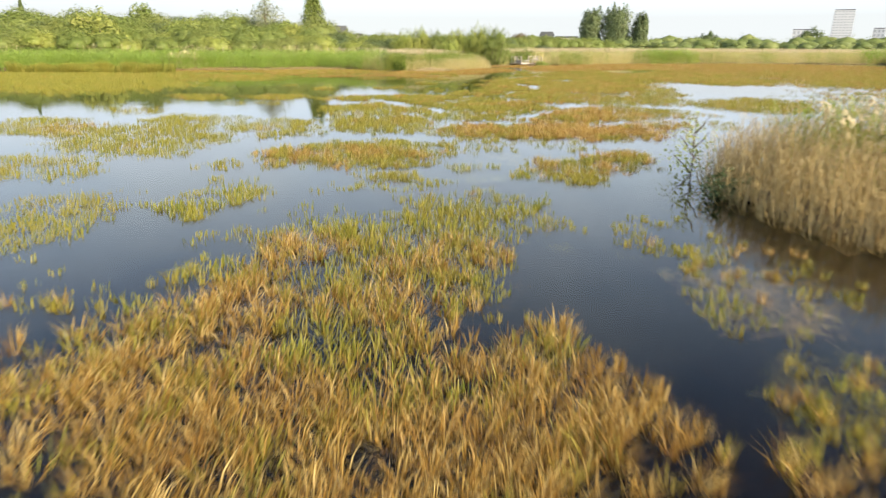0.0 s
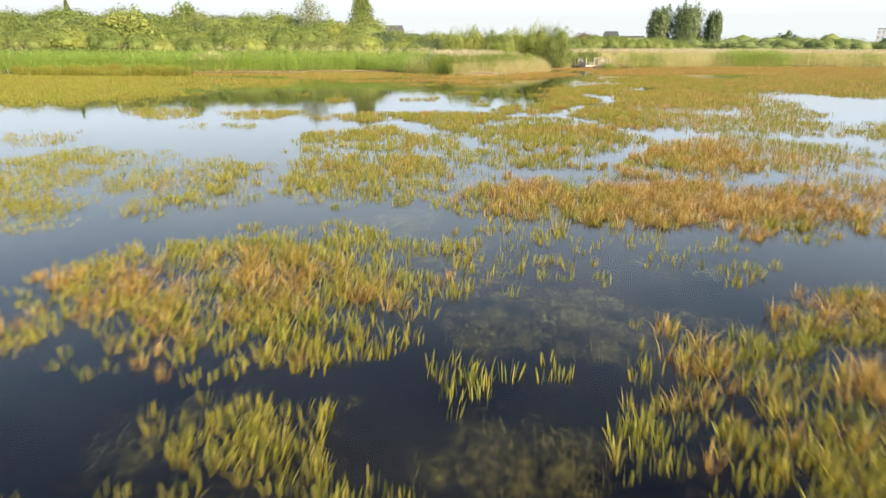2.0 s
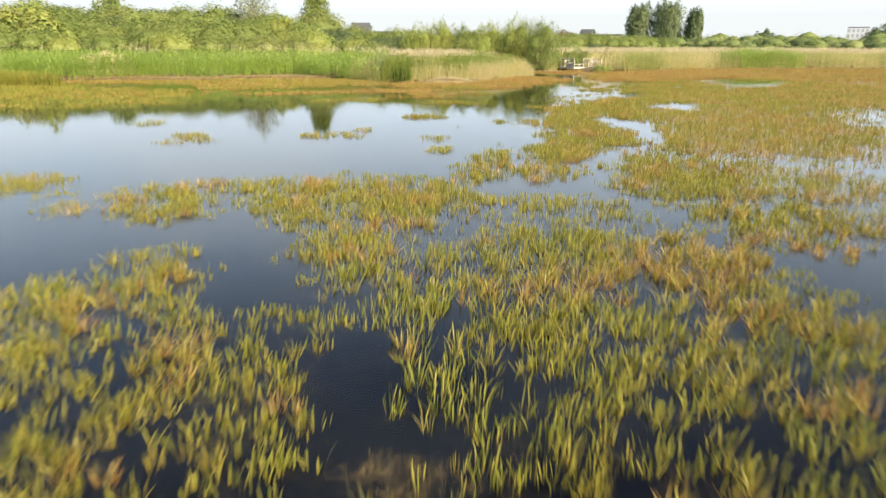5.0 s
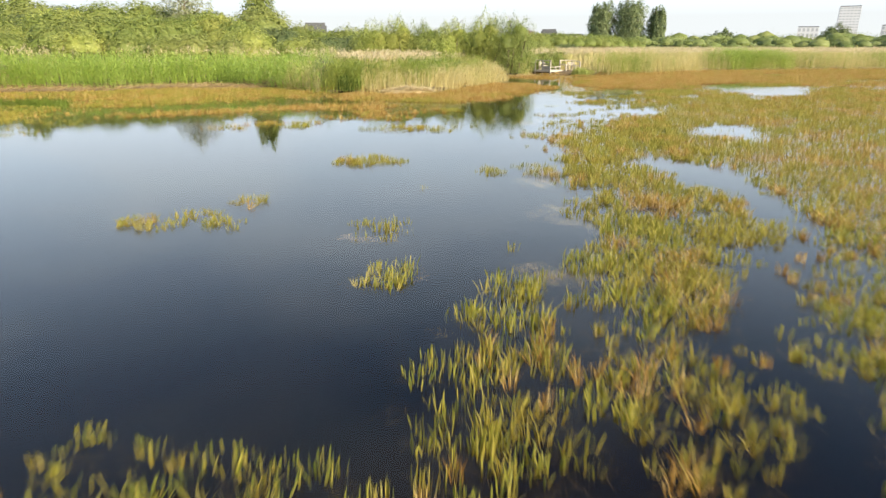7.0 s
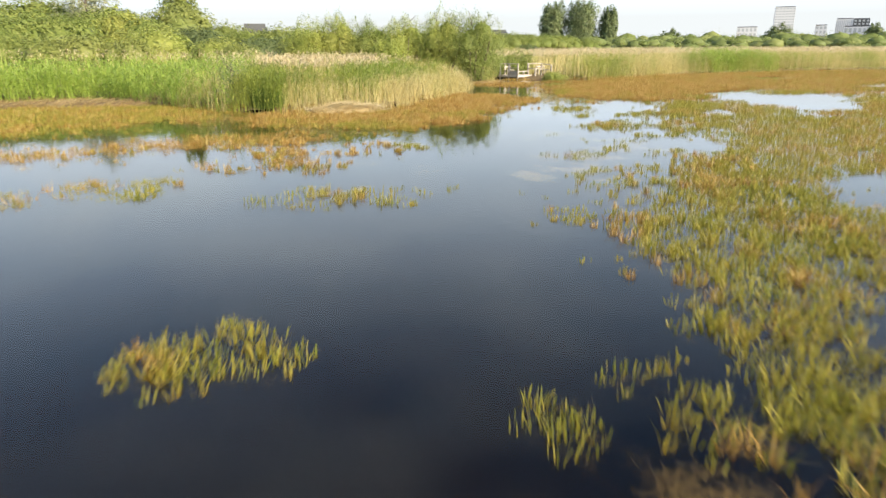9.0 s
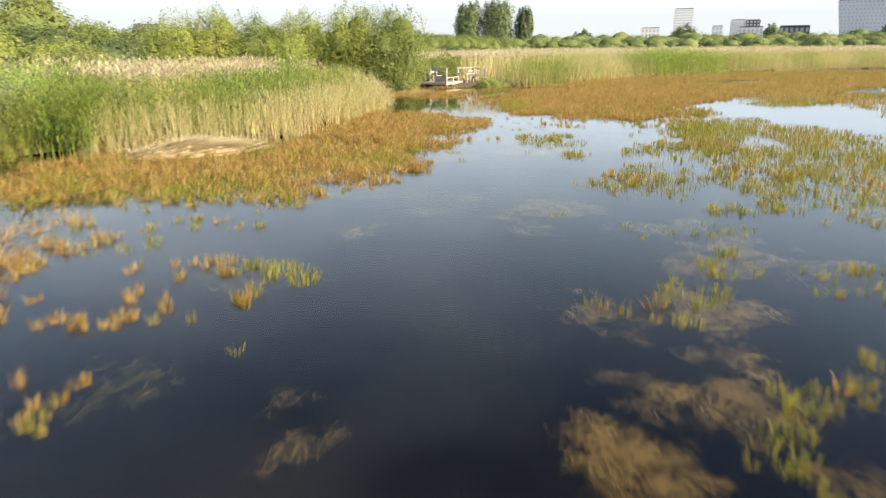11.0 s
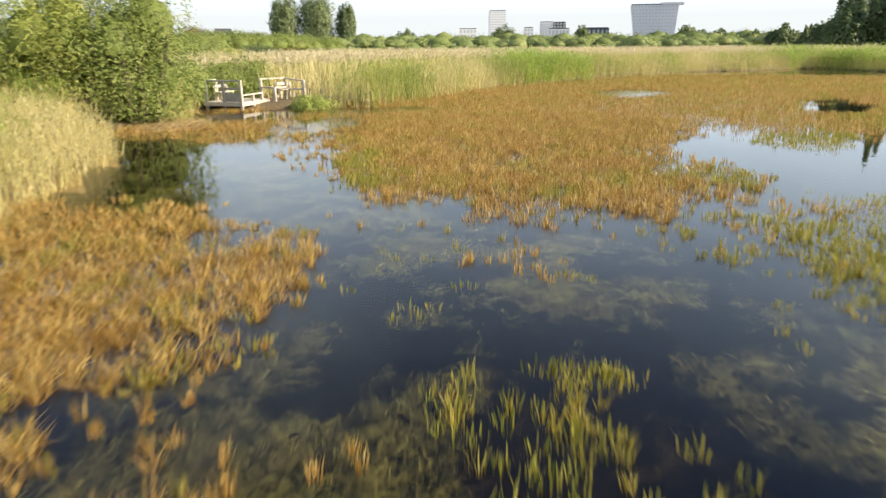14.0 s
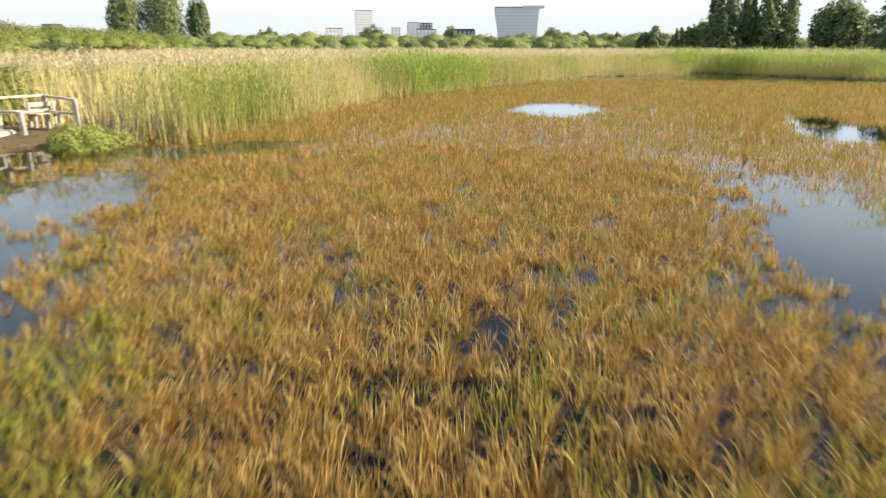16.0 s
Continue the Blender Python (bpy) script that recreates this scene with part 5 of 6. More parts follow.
def limb(bm, a, b, ra, rb, sides=6):
    a, b = Vector(a), Vector(b)
    q = (b - a).to_track_quat("Z", "Y")
    rings = []
    for p, rad in ((a, ra), (a.lerp(b, 0.5) + Vector((0.03, -0.02, 0)), (ra + rb) / 2), (b, rb)):
        rings.append([bm.verts.new(p + q @ Vector((rad * math.cos(k * 2 * math.pi / sides), rad * math.sin(k * 2 * math.pi / sides), 0))) for k in range(sides)])
    for lo, hi in zip(rings, rings[1:]):
        for k in range(sides):
            bm.faces.new((lo[k], lo[(k + 1) % sides], hi[(k + 1) % sides], hi[k]))


def tree(name, height, width, shape, leaves, size, material, seed, label, category, lobes=26, bare=0.1, stems=1, long=1.8, plumes=7, spread=0.40, drop=0.9, core=0.0):
    """A trunk with limbs and a crown of many leaves on uneven lobes; shape gives the half width at each share of the height."""
    r = np.random.RandomState(seed)
    base = new(name)
    bm = bmesh.new()
    pts, outs = [], []
    for s in range(stems):
        off = (0.0, 0.0) if stems == 1 else (width * 0.22 * r.randn(), width * 0.22 * r.randn())
        limb(bm, (off[0] * 0.4, off[1] * 0.4, -0.3), (off[0], off[1], height * (0.8 if stems == 1 else 0.55)), height * 0.022 + 0.03 if height > 3 else 0.009 * height, min(0.02, height * 0.004))
        part("trunk", bm, M_BARK, base)
        bm = bmesh.new()
    for k in range(max(6, min(10, lobes // 6))):
        f = bare + (0.85 - bare) * (k + r.rand()) / max(6, min(10, lobes // 6))
        a, q = r.rand() * 2 * math.pi, width / 2 * shape(f) * 0.7
        limb(bm, (0, 0, max(0.1, height * (f - 0.18))), (q * math.cos(a), q * math.sin(a), height * f), 0.007 * height + min(0.012, 0.001 * height), min(0.012, 0.003 * height), 5)
        part("limb", bm, M_BARK, base)
        bm = bmesh.new()
    table = np.array([shape(v) for v in np.linspace(0, 1, 60)])
    steep_table = np.gradient(table) * 20
    slim = height / width
    for k in range(plumes):
        m = leaves // plumes
        if plumes == 1:
            ox, oy, top, wide = 0.0, 0.0, 1.0, 1.0
        else:
            turn, out = 2.4 * k + r.rand(), spread * math.sqrt((k + 0.3) / plumes)
            ox, oy = width * out * math.cos(turn), width * out * math.sin(turn)
            top, wide = (1.0 - drop * out * (0.5 + r.rand())) * (0.88 + 0.12 * r.rand()), 0.42 + 0.22 * r.rand()
        f = bare + (1 - bare) * r.rand(m) ** 0.9
        a = r.rand(m) * 2 * np.pi
        cell = np.minimum(59, (f * 59).astype(int))
        lump = (smooth_noise(a * 2.2 + k * 9, f * slim * 4 + seed, 1.0, seed) * 0.5 + smooth_noise(a * 5 + k * 5, f * slim * 11, 1.0, seed + 7) * 0.3
                + smooth_noise(a * 11, f * slim * 24 + k, 1.0, seed + 9) * 0.2)
        deep = np.where(r.rand(m) < 0.72, 1.06 - 0.26 * r.rand(m) ** 1.5, np.sqrt(r.rand(m)))
        rad = width / 2 * wide * table[cell] * (0.45 + 1.0 * lump) * deep
        lift = (smooth_noise(a * 2.2 + k * 3, f * 4, 1.0, seed + 3) - 0.5) * 0.22 * height * top * f
        pts.append(np.stack([ox * (0.5 + 0.5 * f) + rad * np.cos(a), oy * (0.5 + 0.5 * f) + rad * np.sin(a), height * top * f * 0.97 + lift + 0.02 * height * r.randn(m)], 1))
        outs.append(np.stack([np.cos(a), np.sin(a), 0.35 + np.clip(-steep_table[cell], 0, 2) + 1.4 * (lump - 0.5)], 1))
    bm.free()
    cards = leaf_cards("crown", np.concatenate(pts), np.concatenate(outs), size, r, long)
    if core:
        mids = np.array([(0.16 * width * math.cos(2.1 * k), 0.16 * width * math.sin(2.1 * k), height * (0.22 + 0.1 * k)) for k in range(4)])
        cards = leafy("crown", cards, mids, np.array([(width * 0.26, width * 0.26, height * 0.30)] * 4) * core, seed)
    mesh_part("crown", cards, material, base)
    return tagged(base, label, category)


ROUND = lambda f: math.sqrt(max(0.01, 1 - ((f - 0.38) / 0.64) ** 2)) if f > 0.38 else 0.92 + 0.08 * f / 0.38
CONE = lambda f: max(0.08, (1 - f) ** 0.8) * min(1, 0.55 + 2 * f)
SPIRE = lambda f: min(1.0, (1 - f) * 1.5 + 0.06) ** 0.85 * min(1, 0.55 + 2.2 * f)
COLUMN = lambda f: math.sqrt(max(0.03, 1 - abs(2 * f - 0.95) ** 3))


def put(ob, x, y, turn=0.0, size=1.0, wide=1.0):
    z = float(ground_z(np.array([x]), np.array([y]))[0])
    return pose(x, y, z, 0, 0, turn) @ Matrix.Diagonal((size * wide, size * wide, size, 1))


def place(ob, x, y, turn=0.0, size=1.0, wide=1.0):
    ob.matrix_basis = put(ob, x, y, turn, size, wide)
    return ob


def dome_bush(name, height, width, leaves, size, material, seed, label, domes=7):
    """A low bush of overlapping leafy domes on a few short stems."""
    r = np.random.RandomState(seed)
    base = new(name)
    bm = bmesh.new()
    pts, outs, mids, rads = [], [], [], []
    for k in range(domes):
        a, out = 2.4 * k + r.rand(), 0.30 * math.sqrt((k + 0.1) / domes)
        c = np.array([width * out * math.cos(a), width * out * math.sin(a), height * (0.52 - 0.45 * out + 0.10 * r.rand())])
        limb(bm, (c[0] * 0.2, c[1] * 0.2, -0.3), tuple(c), 0.06, 0.02, 5)
        m = leaves // domes
        d = r.randn(m, 3)
        d /= np.linalg.norm(d, axis=1)[:, None]
        d[:, 2] = np.where(d[:, 2] < -0.45, -d[:, 2], d[:, 2])
        turn = np.arctan2(d[:, 1], d[:, 0])
        lump = smooth_noise(turn * 1.6 + 7 * k, d[:, 2] * 3.2, 1.0, seed) * 0.6 + smooth_noise(turn * 4 + 3 * k, d[:, 2] * 8, 1.0, seed + 5) * 0.4
        rad = np.array([width * 0.30, width * 0.30, height * 0.42]) * (0.85 + 0.3 * r.rand())
        mids.append(c), rads.append(rad * 0.62)
        pts.append(c + d * rad * (0.72 + 0.5 * lump - 0.16 * r.rand(m) ** 2)[:, None])
        outs.append(d * 1.3 + np.array([0, 0, 0.25]))
    part("trunk", bm, M_BARK, base)
    cards = leaf_cards("leaves", np.concatenate(pts), np.concatenate(outs), size, r, 1.6)
    mesh_part("crown", leafy("crown", cards, np.array(mids), np.array(rads), seed), material, base)
    return tagged(base, label, "bush", group="scrub on the rise")


# scrub on the rise behind the green reeds
scrub_kinds = []
for k, (mat_, words) in enumerate(((M_SCRUB, "dense rounded green willow scrub on the rise"), (M_WILLOW, "pale olive scrub bush on the rise"),
                                   (M_SCRUB, "broad leafy bush on the rise"), (M_DARK, "darker green bush among the scrub"))):
    scrub_kinds.append(dome_bush("scrub_bush", 4.2, 6.6, 3400, 0.135, mat_, 40 + k, words))
rs = random.Random(8)
spots = []
for row, (y, step, size) in enumerate(((110, 3.7, 0.85), (117, 3.9, 1.05), (126, 4.2, 1.2), (138, 5.2, 1.35))):
    x = -96.0 + row * 1.5
    while x < 34:
        spots.append((x + rs.uniform(-1, 1), y + rs.uniform(-2.5, 2.5) + max(0, x - 10) * 1.2, size * rs.uniform(0.8, 1.12) * (1.25 if x < -45 else 1.08 if x < -12 else 0.88 if x < 2 else 0.66)))
        x += step * rs.uniform(0.85, 1.15)
for k in range(26):
    spots.append((12 + (k % 13) * 5.2 + rs.uniform(-1.5, 1.5), 192 + (k % 13) * 3.6 + (k // 13) * 9 + rs.uniform(-2, 2), rs.uniform(1.2, 1.55)))
for i, (x, y, s) in enumerate(spots):
    kind = scrub_kinds[rs.choice((0, 0, 1, 1, 2, 2, 3))]
    if i < 4:
        place(scrub_kinds[i], x, y, rs.uniform(0, 360), s)
    else:
        copy_thing(kind, put(kind, x, y, rs.uniform(0, 360), s / kind.scale[2], 1.0))

# single trees that stand out of the scrub
place(tree("poplar", 12.8, 11.5, SPIRE, 9000, 0.22, M_SCRUB, 61, "tall conical green poplar above the scrub", "tree", 90, 0.02, 1, 1.8, 5, 0.16, 0.5), -18.0, 150)
place(tree("birch", 11.5, 7.0, COLUMN, 5200, 0.17, M_BIRCH, 62, "thin-crowned pale birch above the scrub", "tree", 60, 0.12), -26.0, 136)
place(tree("olive_bush", 6.2, 8.0, ROUND, 5000, 0.24, M_WILLOW, 63, "big olive-green bush beside the birch", "bush", 24, 0.05, 3), -21, 128)
place(tree("yellow_bush", 8.2, 9.0, ROUND, 6000, 0.26, M_WILLOW, 64, "yellowish tall willow on the rise", "bush", 26, 0.05, 3), -50, 116)
place(tree("ash_tree", 9.5, 7.5, ROUND, 2600, 0.32, M_SCRUB, 65, "fresh green tree above the scrub", "tree", 20, 0.2), -52, 142)
place(tree("small_conifer", 8.5, 4.0, CONE, 2600, 0.28, M_DARK, 66, "small dark conifer above the scrub", "tree", 20, 0.05, 1, 1.8, 1), -78, 146)
place(tree("light_bush", 4.2, 5.2, ROUND, 3000, 0.22, M_WILLOW, 67, "light green round bush at the scrub's edge", "bush", 18, 0.03, 3), -30, 121)

for x, y, h, k in ((40.6, 221, 7.6, 68), (-0.4, 168, 5.0, 69)):
    place(tagged(dome_bush("rust_bush", h, h * 0.95, 2600, 0.18, M_RUST, k, "rust-brown rounded bush behind the willows"), group="rust-brown bushes"), x, y)

# willows beside the platform
for x, y, h, w, k, words in ((15.7, 105.0, 6.0, 5.0, 71, "dense green willow at the water's edge"), (12.9, 106.2, 5.9, 4.6, 72, "feathery green willow behind the reeds"),
                             (9.8, 107.2, 5.5, 4.4, 73, "feathery pale willow behind the reeds"), (6.8, 107.6, 5.2, 4.2, 74, "feathery green willow behind the reeds"),
                             (3.9, 107.8, 5.6, 4.4, 75, "tall pale willow behind the reeds"), (1.4, 107.2, 4.8, 4.0, 76, "pale willow behind the reeds"),
                             (8.2, 103.6, 3.6, 3.6, 77, "low yellowish willow among the reeds")):
    t_ = tree("willow", h * 1.16, w * 1.12, COLUMN, 21000, 0.052, M_SCRUB if k in (71, 74) else M_WILLOW, k, words, "willow", 110, 0.0, 5, 3.2, 11, 0.38, 0.85, 0.6)
    place(tagged(t_, group="willows by the platform"), x, y)
place(tree("willow_sapling", 2.7, 1.8, COLUMN, 1500, 0.05, M_POPLAR, 78, "thin grey-green willow sapling leaning at the corner of the bank", "sapling", 14, 0.1, 2), -1.1, 82.6)
place(tree("willow_sapling", 2.45, 1.25, COLUMN, 420, 0.045, M_WILLOW, 79, "sparse pale willow sapling standing in the water", "sapling", 14, 0.4, 1), 8.1, 15.0)
place(tree("low_bush", 0.9, 1.1, ROUND, 420, 0.06, M_DARK, 80, "low dark green bush at the reed clump", "bush", 10, 0.05, 3), 7.8, 12.6)
place(tree("platform_bush", 1.15, 2.6, ROUND, 8000, 0.045, M_WILLOW, 81, "low pale bush beside the wooden platform", "bush", 20, 0.02, 4), 24.0, 107.2)
place(tree("platform_bush", 2.6, 3.2, ROUND, 8000, 0.08, M_SCRUB, 82, "green bush behind the wooden platform", "bush", 20, 0.02, 4), 18.6, 110.6)
place(tree("platform_bush", 2.5, 4.6, ROUND, 9000, 0.08, M_SCRUB, 83, "dark green bush behind the wooden platform", "bush", 20, 0.02, 4), 22.0, 113.6)

# three big trees far behind the reeds
for x, y, h, w, k in ((95.6, 330, 22.5, 14, 91), (107.6, 326, 23.5, 16, 92), (118.0, 321, 20.0, 8.5, 93)):
    place(tagged(tree("poplar", h, w, COLUMN, 16000, 0.42, M_POPLAR, k, "tall dark green poplar standing in the open", "tree", 100, 0.0, 1, 1.8, 8, 0.34, 0.35), group="three poplars"), x, y)
place(tree("round_bush", 7, 10, ROUND, 900, 0.6, M_SCRUB, 94, "rounded bush at the foot of the poplars", "bush", 16, 0.02, 3), 99, 318)
for x, y, h, w, k in ((265, 415, 18, 17, 101), (302, 384, 16, 10, 102), (213, 448, 15, 13, 103), (272.6, 283.4, 13.5, 11, 104), (283, 272, 10.5, 12, 105), (292, 262, 10, 10, 106), (278, 278, 10, 10, 107),
                      (262, 240, 9.5, 8, 108), (266, 232, 10, 8, 109)):
    place(tagged(tree("distant_tree", h, w, ROUND, 2600, 0.7, M_DARK, k, "dark rounded tree on the horizon", "tree", 40, 0.0), group="trees on the horizon"), x, y)
# dark trees behind the far bank; the last three, unseen, are added to shade the reeds
for x, y, h, w, f, k in ((131, 135, 15, 10, CONE, 111), (124, 126, 16, 11, CONE, 112), (127, 117, 11, 10, ROUND, 113), (119, 131, 9, 7, ROUND, 114), (136, 142, 8, 7, ROUND, 115), (124, 107, 12, 11, ROUND, 116),
                         (142, 150, 7, 6, CONE, 117), (150, 160, 7, 7, ROUND, 118), (122, 98, 13, 11, ROUND, 119), (113, 93, 12, 11, ROUND, 120), (111, 84, 13, 11, ROUND, 121), (114, 75, 12, 11, ROUND, 122)):
    place(tagged(tree("bank_tree", h, w, f, 7000, 0.36, M_DARK, k, "dark shaded tree behind the far bank", "tree", 70, 0.0), group="trees behind the far bank"), x, y)

# low far woods all along the horizon
r = np.random.RandomState(9)
pts, outs, mids, rads = [], [], [], []
for k in range(1000):
    a = radians(r.uniform(-8, 78))
    dist = r.uniform(190, 330) if k % 3 else r.uniform(330, 480)
    rad = r.uniform(1.8, 5.3) * dist / 260
    c = np.array([10 + dist * math.sin(a), 70 + dist * math.cos(a), 0.6 + dist * 0.016 * r.rand()])
    mids.append(c), rads.append(np.array([1.2, 1.2, 0.75]) * rad * 0.68)
    d = r.randn(110, 3)
    d /= np.linalg.norm(d, axis=1)[:, None]
    d[:, 2] = np.abs(d[:, 2])
    pts.append(c + d * rad * np.array([1.2, 1.2, 0.75]) * (0.76 + 0.34 * r.rand(110))[:, None])
    outs.append(d + np.array([0, 0, 0.4]))
cards = leaf_cards("leaves", np.concatenate(pts), np.concatenate(outs), 0.34, r, 1.4)
far_woods = mesh_part("far_woods", leafy("far_woods", cards, np.array(mids), np.array(rads), 9), M_FAR)
tagged(far_woods, "low rounded green scrub along the horizon", "woods", kind="stuff")


# ---- buildings on the horizon ----
def box(bm, x0, x1, y0, y1, z0, z1, top=(0, 0, 0, 0)):
    """A box; top shifts the upper edges by x0, x1, y0, y1."""
    v = [bm.verts.new(c) for c in ((x0, y0, z0), (x1, y0, z0), (x1, y1, z0), (x0, y1, z0),
                                   (x0 + top[0], y0 + top[2], z1), (x1 + top[1], y0 + top[2], z1), (x1 + top[1], y1 + top[3], z1), (x0 + top[0], y1 + top[3], z1))]
    for f in ((3, 2, 1, 0), (4, 5, 6, 7), (0, 1, 5, 4), (1, 2, 6, 5), (2, 3, 7, 6), (3, 0, 4, 7)):
        bm.faces.new([v[i] for i in f])


def building(label, x, y, turn, width, depth, height, wall, columns, rows, lean=(0, 0), pane=(0.55, 0.6), roof=M_GREY):
    """A block whose front faces its own -y, with rows of panes set in the front and the side wall."""
    b = new("building")
    b.matrix_basis = pose(x, y, 0, 0, 0, turn)
    bm = bmesh.new()
    box(bm, -width / 2, width / 2, 0, depth, 0, height, (lean[0], lean[1], 0, 0))
    part("wall", bm, wall, b)
    bm = bmesh.new()
    box(bm, -width / 2 + lean[0] + 0.6, width / 2 + lean[1] - 0.6, 0.6, depth - 0.6, height, height + 1.2)
    part("roof", bm, roof, b)
    bm = bmesh.new()
    box(bm, -0.5, 0.5, -0.12, 0.1, -0.5, 0.5)
    me = bpy.data.meshes.new("window")
    bm.to_mesh(me)
    bm.free()
    me.materials.append(M_GLASS)
    for j in range(rows):
        f = (j + 0.5) / rows
        lo, hi = -width / 2 + lean[0] * f, width / 2 + lean[1] * f
        for i in range(columns):
            w = new("window", me)
            w.parent = b
            shift = 0.25 * ((j % 2) - 0.5) if lean[0] else 0
            w.matrix_basis = pose(lo + (hi - lo) * (i + 0.5 + shift) / columns, 0, height * f) @ Matrix.Diagonal(((hi - lo) / columns * pane[0], 1, height / rows * pane[1], 1))
    return tagged(b, label, "building", group="city on the horizon")


office = building("white leaning office block with a perforated front", 618, 602, -46, 41, 30, 46, M_CONC, 14, 13, (-8, 3), (0.34, 0.34))
bm = bmesh.new()
box(bm, 4, 29, -0.5, 24, 46.2, 48.4)
part("canopy", bm, M_CONC, office, "thin white slab over the roof terrace")
# dark grey box standing in for the shade beneath the slab
bm = bmesh.new()
box(bm, 6, 20, 2, 22, 43.5, 46.2)
part("shaded_recess", bm, M_GREY, office)
building("pale residential tower on the horizon", 662, 967, -33, 27, 22, 57, M_CONC, 6, 15, (0, 0), (0.7, 0.35))
building("dark-faced office block on the horizon", 674, 829, -39, 18, 20, 35, M_GREY, 4, 9)
building("pale striped office block on the horizon", 660, 841, -39, 20, 20, 35.5, M_CONC, 10, 1, (0, 0), (0.3, 0.9))
building("small pale block on the horizon", 567, 911, -32, 26, 16, 27, M_CONC, 5, 4)
building("small pale block on the horizon", 640, 858, -37, 14, 14, 28, M_CONC, 3, 5)
building("low dark block on the horizon", 585, 662, -44, 30, 14, 22, M_GREY, 6, 3)
building("low pale block on the horizon", 560, 700, -41, 26, 14, 22, M_CONC, 6, 3)
building("dark grey hall above the scrub", -29.0, 317, 6, 8.5, 12, 10.7, M_GREY, 0, 0, (0, 0.8))
building("low cream hall above the scrub", -20.5, 320, 6, 8, 12, 7.2, M_CREAM, 0, 0)
building("low grey hall beyond the reeds", 91, 409, -12, 9, 9, 10.6, M_GREY, 0, 0)
building("low cream hall beyond the reeds", 103, 407, -12, 15, 9, 8.0, M_CREAM, 0, 0)


# ---- wooden platform at the water's edge ----
def beam(bm, a, b, w, h):
    """A squared timber from a to b with slightly eased edges."""
    a, b = Vector(a), Vector(b)
    d = (b - a).normalized()
    s = d.cross(Vector((0, 0, 1)))
    s = (s if s.length > 0.1 else d.cross(Vector((0, 1, 0)))).normalized()
    u = s.cross(d).normalized()
    e = 0.12
    ring = [(-1, -1 + e), (-1 + e, -1), (1 - e, -1), (1, -1 + e), (1, 1 - e), (1 - e, 1), (-1 + e, 1), (-1, 1 - e)]
    lo = [bm.verts.new(a + s * p * w / 2 + u * q * h / 2) for p, q in ring]
    hi = [bm.verts.new(b + s * p * w / 2 + u * q * h / 2) for p, q in ring]
    for k in range(8):
        bm.faces.new((lo[k], lo[(k + 1) % 8], hi[(k + 1) % 8], hi[k]))
    bm.faces.new(lo[::-1])
    bm.faces.new(hi)


deck = new("viewing_platform")
deck.matrix_basis = pose(20.8, 108.3, 0, 0, 0, 45)
tagged(deck, "weathered grey wooden viewing platform with railings and benches", "platform")


def timber(name, a, b, w=0.10, h=0.10):
    bm = bmesh.new()
    beam(bm, a, b, w, h)
    return part(name, bm, M_WOOD, deck)


for k in range(11):
    timber("deck_board", (0.0, 0.1 + k * 0.19, 0.36), (2.7, 0.1 + k * 0.19, 0.36), 0.18, 0.045)
timber("fascia", (0, -0.03, 0.27), (2.7, -0.03, 0.27), 0.06, 0.16)
timber("fascia", (-0.03, 0, 0.27), (-0.03, 2.1, 0.27), 0.06, 0.16)
for x, y, top in ((0, 0, 1.46), (0.05, 1.0, 1.40), (0.1, 2.0, 1.40), (1.1, 0.0, 0.72), (2.0, 0.0, 0.74), (2.7, 0.4, 1.36), (4.0, -0.35, 1.36), (3.6, -1.65, 1.24), (2.5, -0.5, 0.95), (1.0, 2.0, 1.40)):
    timber("post", (x, y, -0.5), (x, y, top), 0.13, 0.13)
for a, b in (((0, -0.05, 1.42), (0.1, 2.1, 1.42)), ((0, 0, 1.05), (0.05, 1.0, 1.05)), ((0, 0, 0.72), (2.05, 0, 0.72)), ((0.1, 2.0, 1.42), (1.0, 2.0, 1.42)),
             ((2.65, 0.45, 1.38), (4.05, -0.38, 1.38)), ((4.0, -0.3, 1.37), (3.6, -1.7, 1.26)), ((2.7, 0.4, 0.92), (4.0, -0.35, 0.92)), ((2.5, -0.5, 0.95), (2.7, 0.4, 0.95)),
             ((4.0, -0.35, 0.85), (3.6, -1.65, 0.8)), ((2.5, -0.5, 0.95), (3.2, -0.8, 0.95))):
    timber("rail", a, b, 0.13, 0.07)
timber("side_board", (0.03, 0.1, 0.62), (0.05, 1.0, 0.62), 0.03, 0.42)


def bench(x, y, turn, long):
    """A plank bench with a backrest."""
    bench_ = new("bench")
    bench_.matrix_basis = pose(20.8, 108.3, 0, 0, 0, 45) @ pose(x, y, 0.385, 0, 0, turn)
    tagged(bench_, "weathered plank bench on the wooden platform", "bench", group="benches on the platform")
    for k in range(3):
        bm = bmesh.new()
        beam(bm, (-long / 2, 0.07 + k * 0.14, 0.43), (long / 2, 0.07 + k * 0.14, 0.43), 0.125, 0.04)
        part("seat_plank", bm, M_WOOD, bench_)
    for s in (-1, 1):
        for yy, top in ((0.06, 0.41), (0.40, 0.80)):
            bm = bmesh.new()
            beam(bm, (s * (long / 2 - 0.1), yy, 0), (s * (long / 2 - 0.1), yy, top), 0.07, 0.07)
            part("leg", bm, M_WOOD, bench_)
    bm = bmesh.new()
    beam(bm, (-long / 2, 0.44, 0.72), (long / 2, 0.44, 0.72), 0.04, 0.14)
    part("backrest", bm, M_WOOD, bench_)


bench(1.2, 1.45, 0, 1.3)
bench(3.5, -0.75, -30, 1.0)


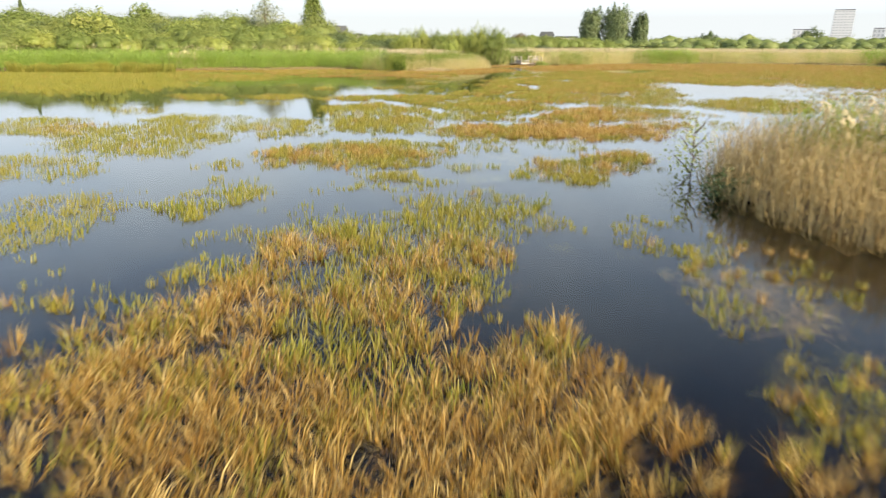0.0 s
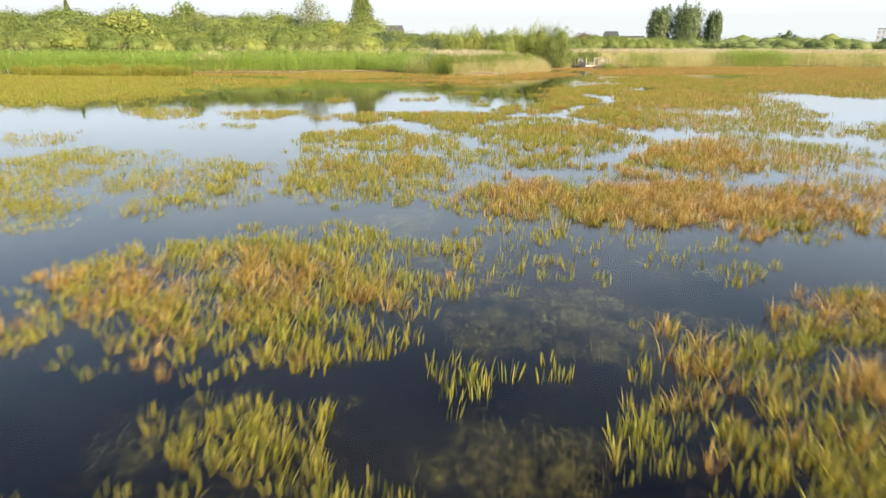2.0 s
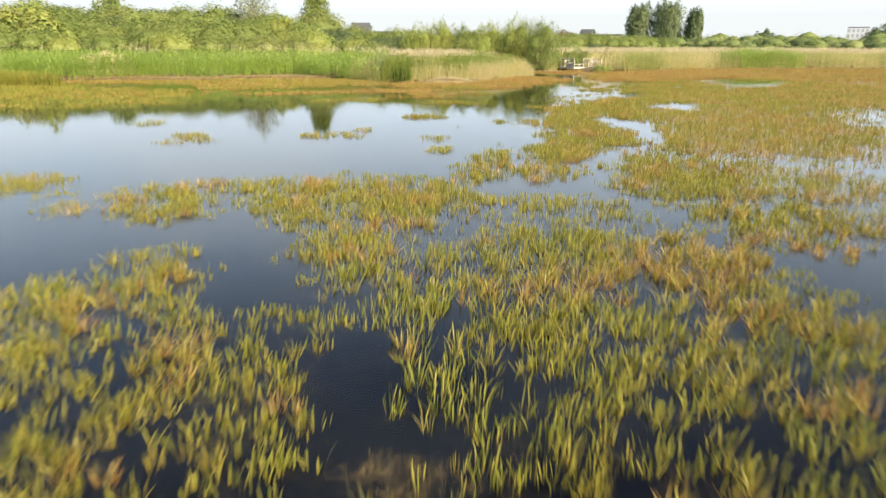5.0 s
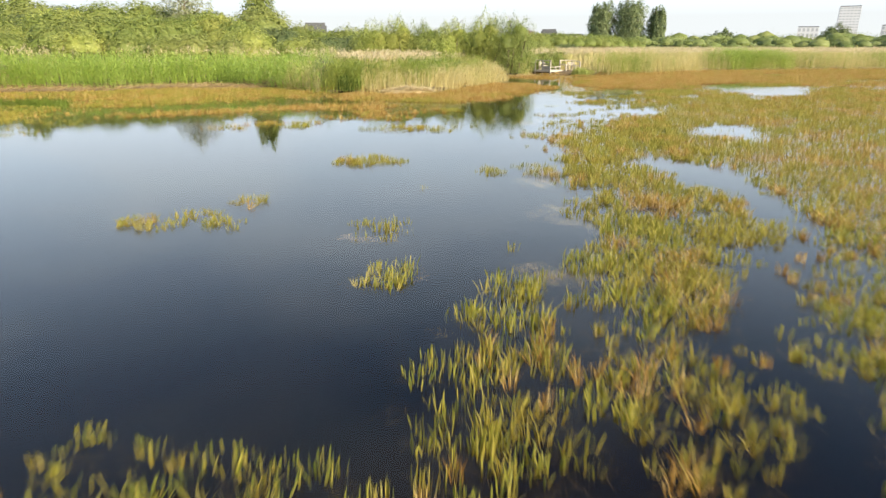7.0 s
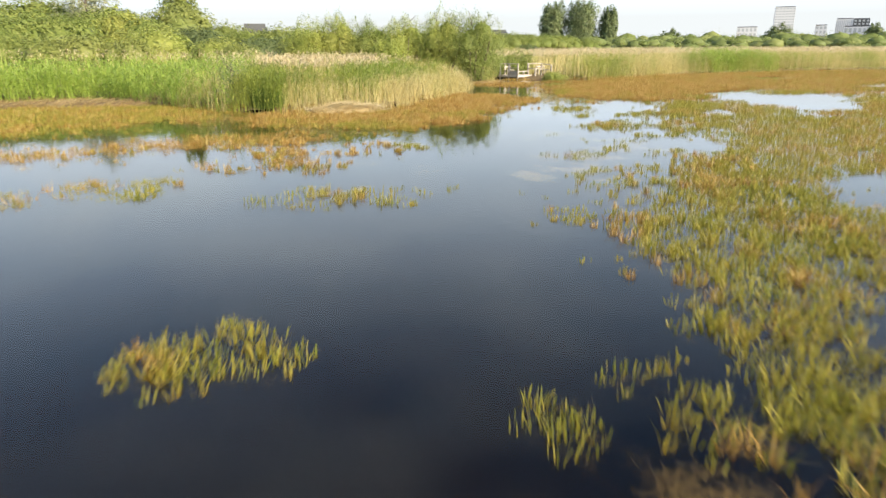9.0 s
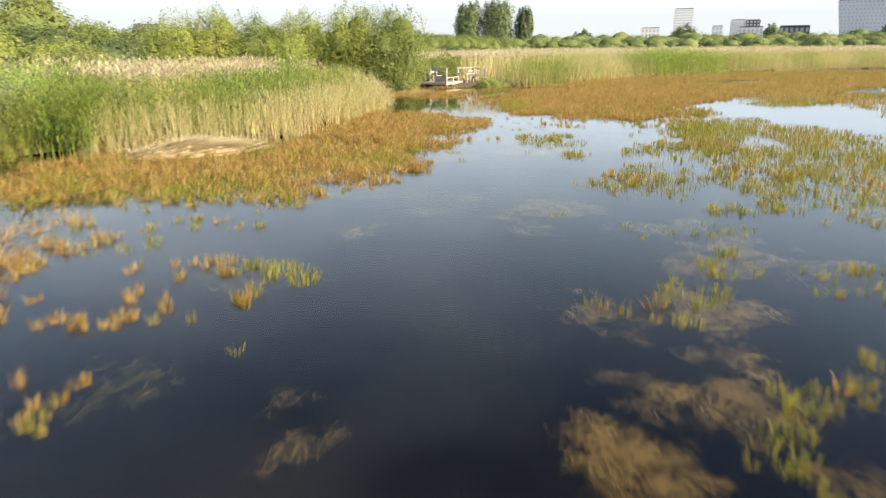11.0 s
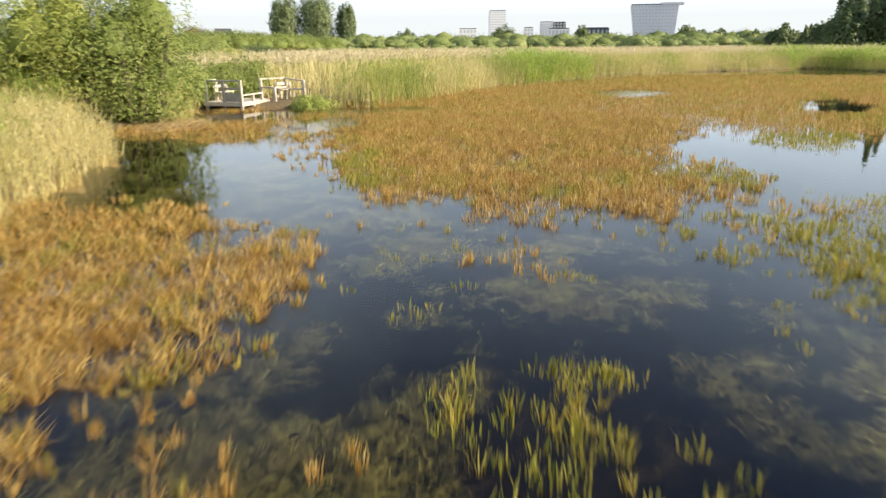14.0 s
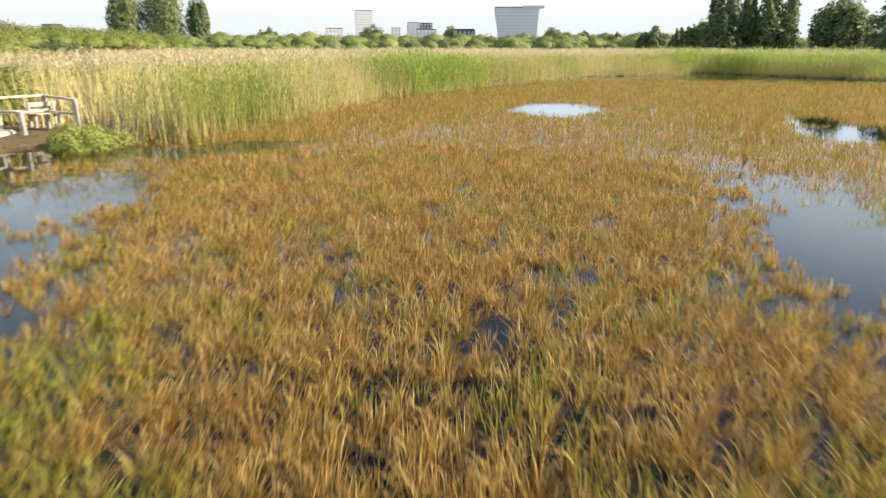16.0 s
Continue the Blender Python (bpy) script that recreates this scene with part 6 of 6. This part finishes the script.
# ---- heaps of cut reed ----
def heap(name, label, x, y, rx, ry, h, stalks, seed, body_mat=M_STRAW, stalk_mat=M_PLUME):
    """A low lumpy mound of straw with loose stalks lying over it."""
    r = np.random.RandomState(seed)
    u, v = np.meshgrid(np.linspace(0, 1, 12), np.linspace(0, 2 * math.pi, 29)[:-1], indexing="ij")
    mx, my = x + rx * u * np.cos(v), y + ry * u * np.sin(v)
    crest = lambda px, py, q: np.maximum(ground_z(px, py), 0.0) - 0.03 + h * np.clip(1 - q ** 4, 0, 1) * (0.7 + 0.6 * smooth_noise(px, py, 0.6, seed))
    k = (np.arange(11)[:, None] * 28 + np.arange(28)[None, :]).ravel()
    right = np.where(k % 28 == 27, k - 27, k + 1)
    body = mesh_of(name, np.stack([mx, my, crest(mx, my, u)], -1).reshape(-1, 3), np.stack([k, k + 28, right + 28, right], 1).ravel(), np.arange(len(k)) * 4)
    mound = tagged(mesh_part(name, body, body_mat), label, "reed heap")
    q, a = np.sqrt(r.rand(stalks)), r.rand(stalks) * 6.28
    px, py = x + rx * q * np.cos(a), y + ry * q * np.sin(a)
    me = slivers("straw", px, py, crest(px, py, q), 0.25 + 0.35 * r.rand(stalks), 0.03 + 0.02 * r.rand(stalks), 1.2 + 0.8 * r.rand(stalks), 0.2 + 0.9 * r.randn(stalks), r.rand(stalks) * 3.14)
    mesh_part("straw", me, stalk_mat, mound)


heap("straw_heap", "flattened heap of pale cut reeds on the bank", 4.4, 79.7, 1.9, 0.8, 0.30, 2600, 1)
heap("straw_heap", "pale dry heap of cut reeds among green reeds", -27.3, 87.6, 3.4, 2.2, 1.6, 1500, 2)
heap("mud_bank", "low brown muddy bank with old leaves below the willow", 16.6, 103.2, 1.7, 1.9, 0.10, 500, 5, M_LITTER, M_OLD)
heap("litter_bank", "trampled dry litter along the muddy bank", -9, 87.2, 8, 2.6, 0.16, 2600, 3, M_LITTER, M_OLD)
heap("litter_bank", "trampled brown litter along the muddy bank", -22, 84.6, 7, 1.6, 0.10, 1300, 4, M_LITTER, M_OLD)
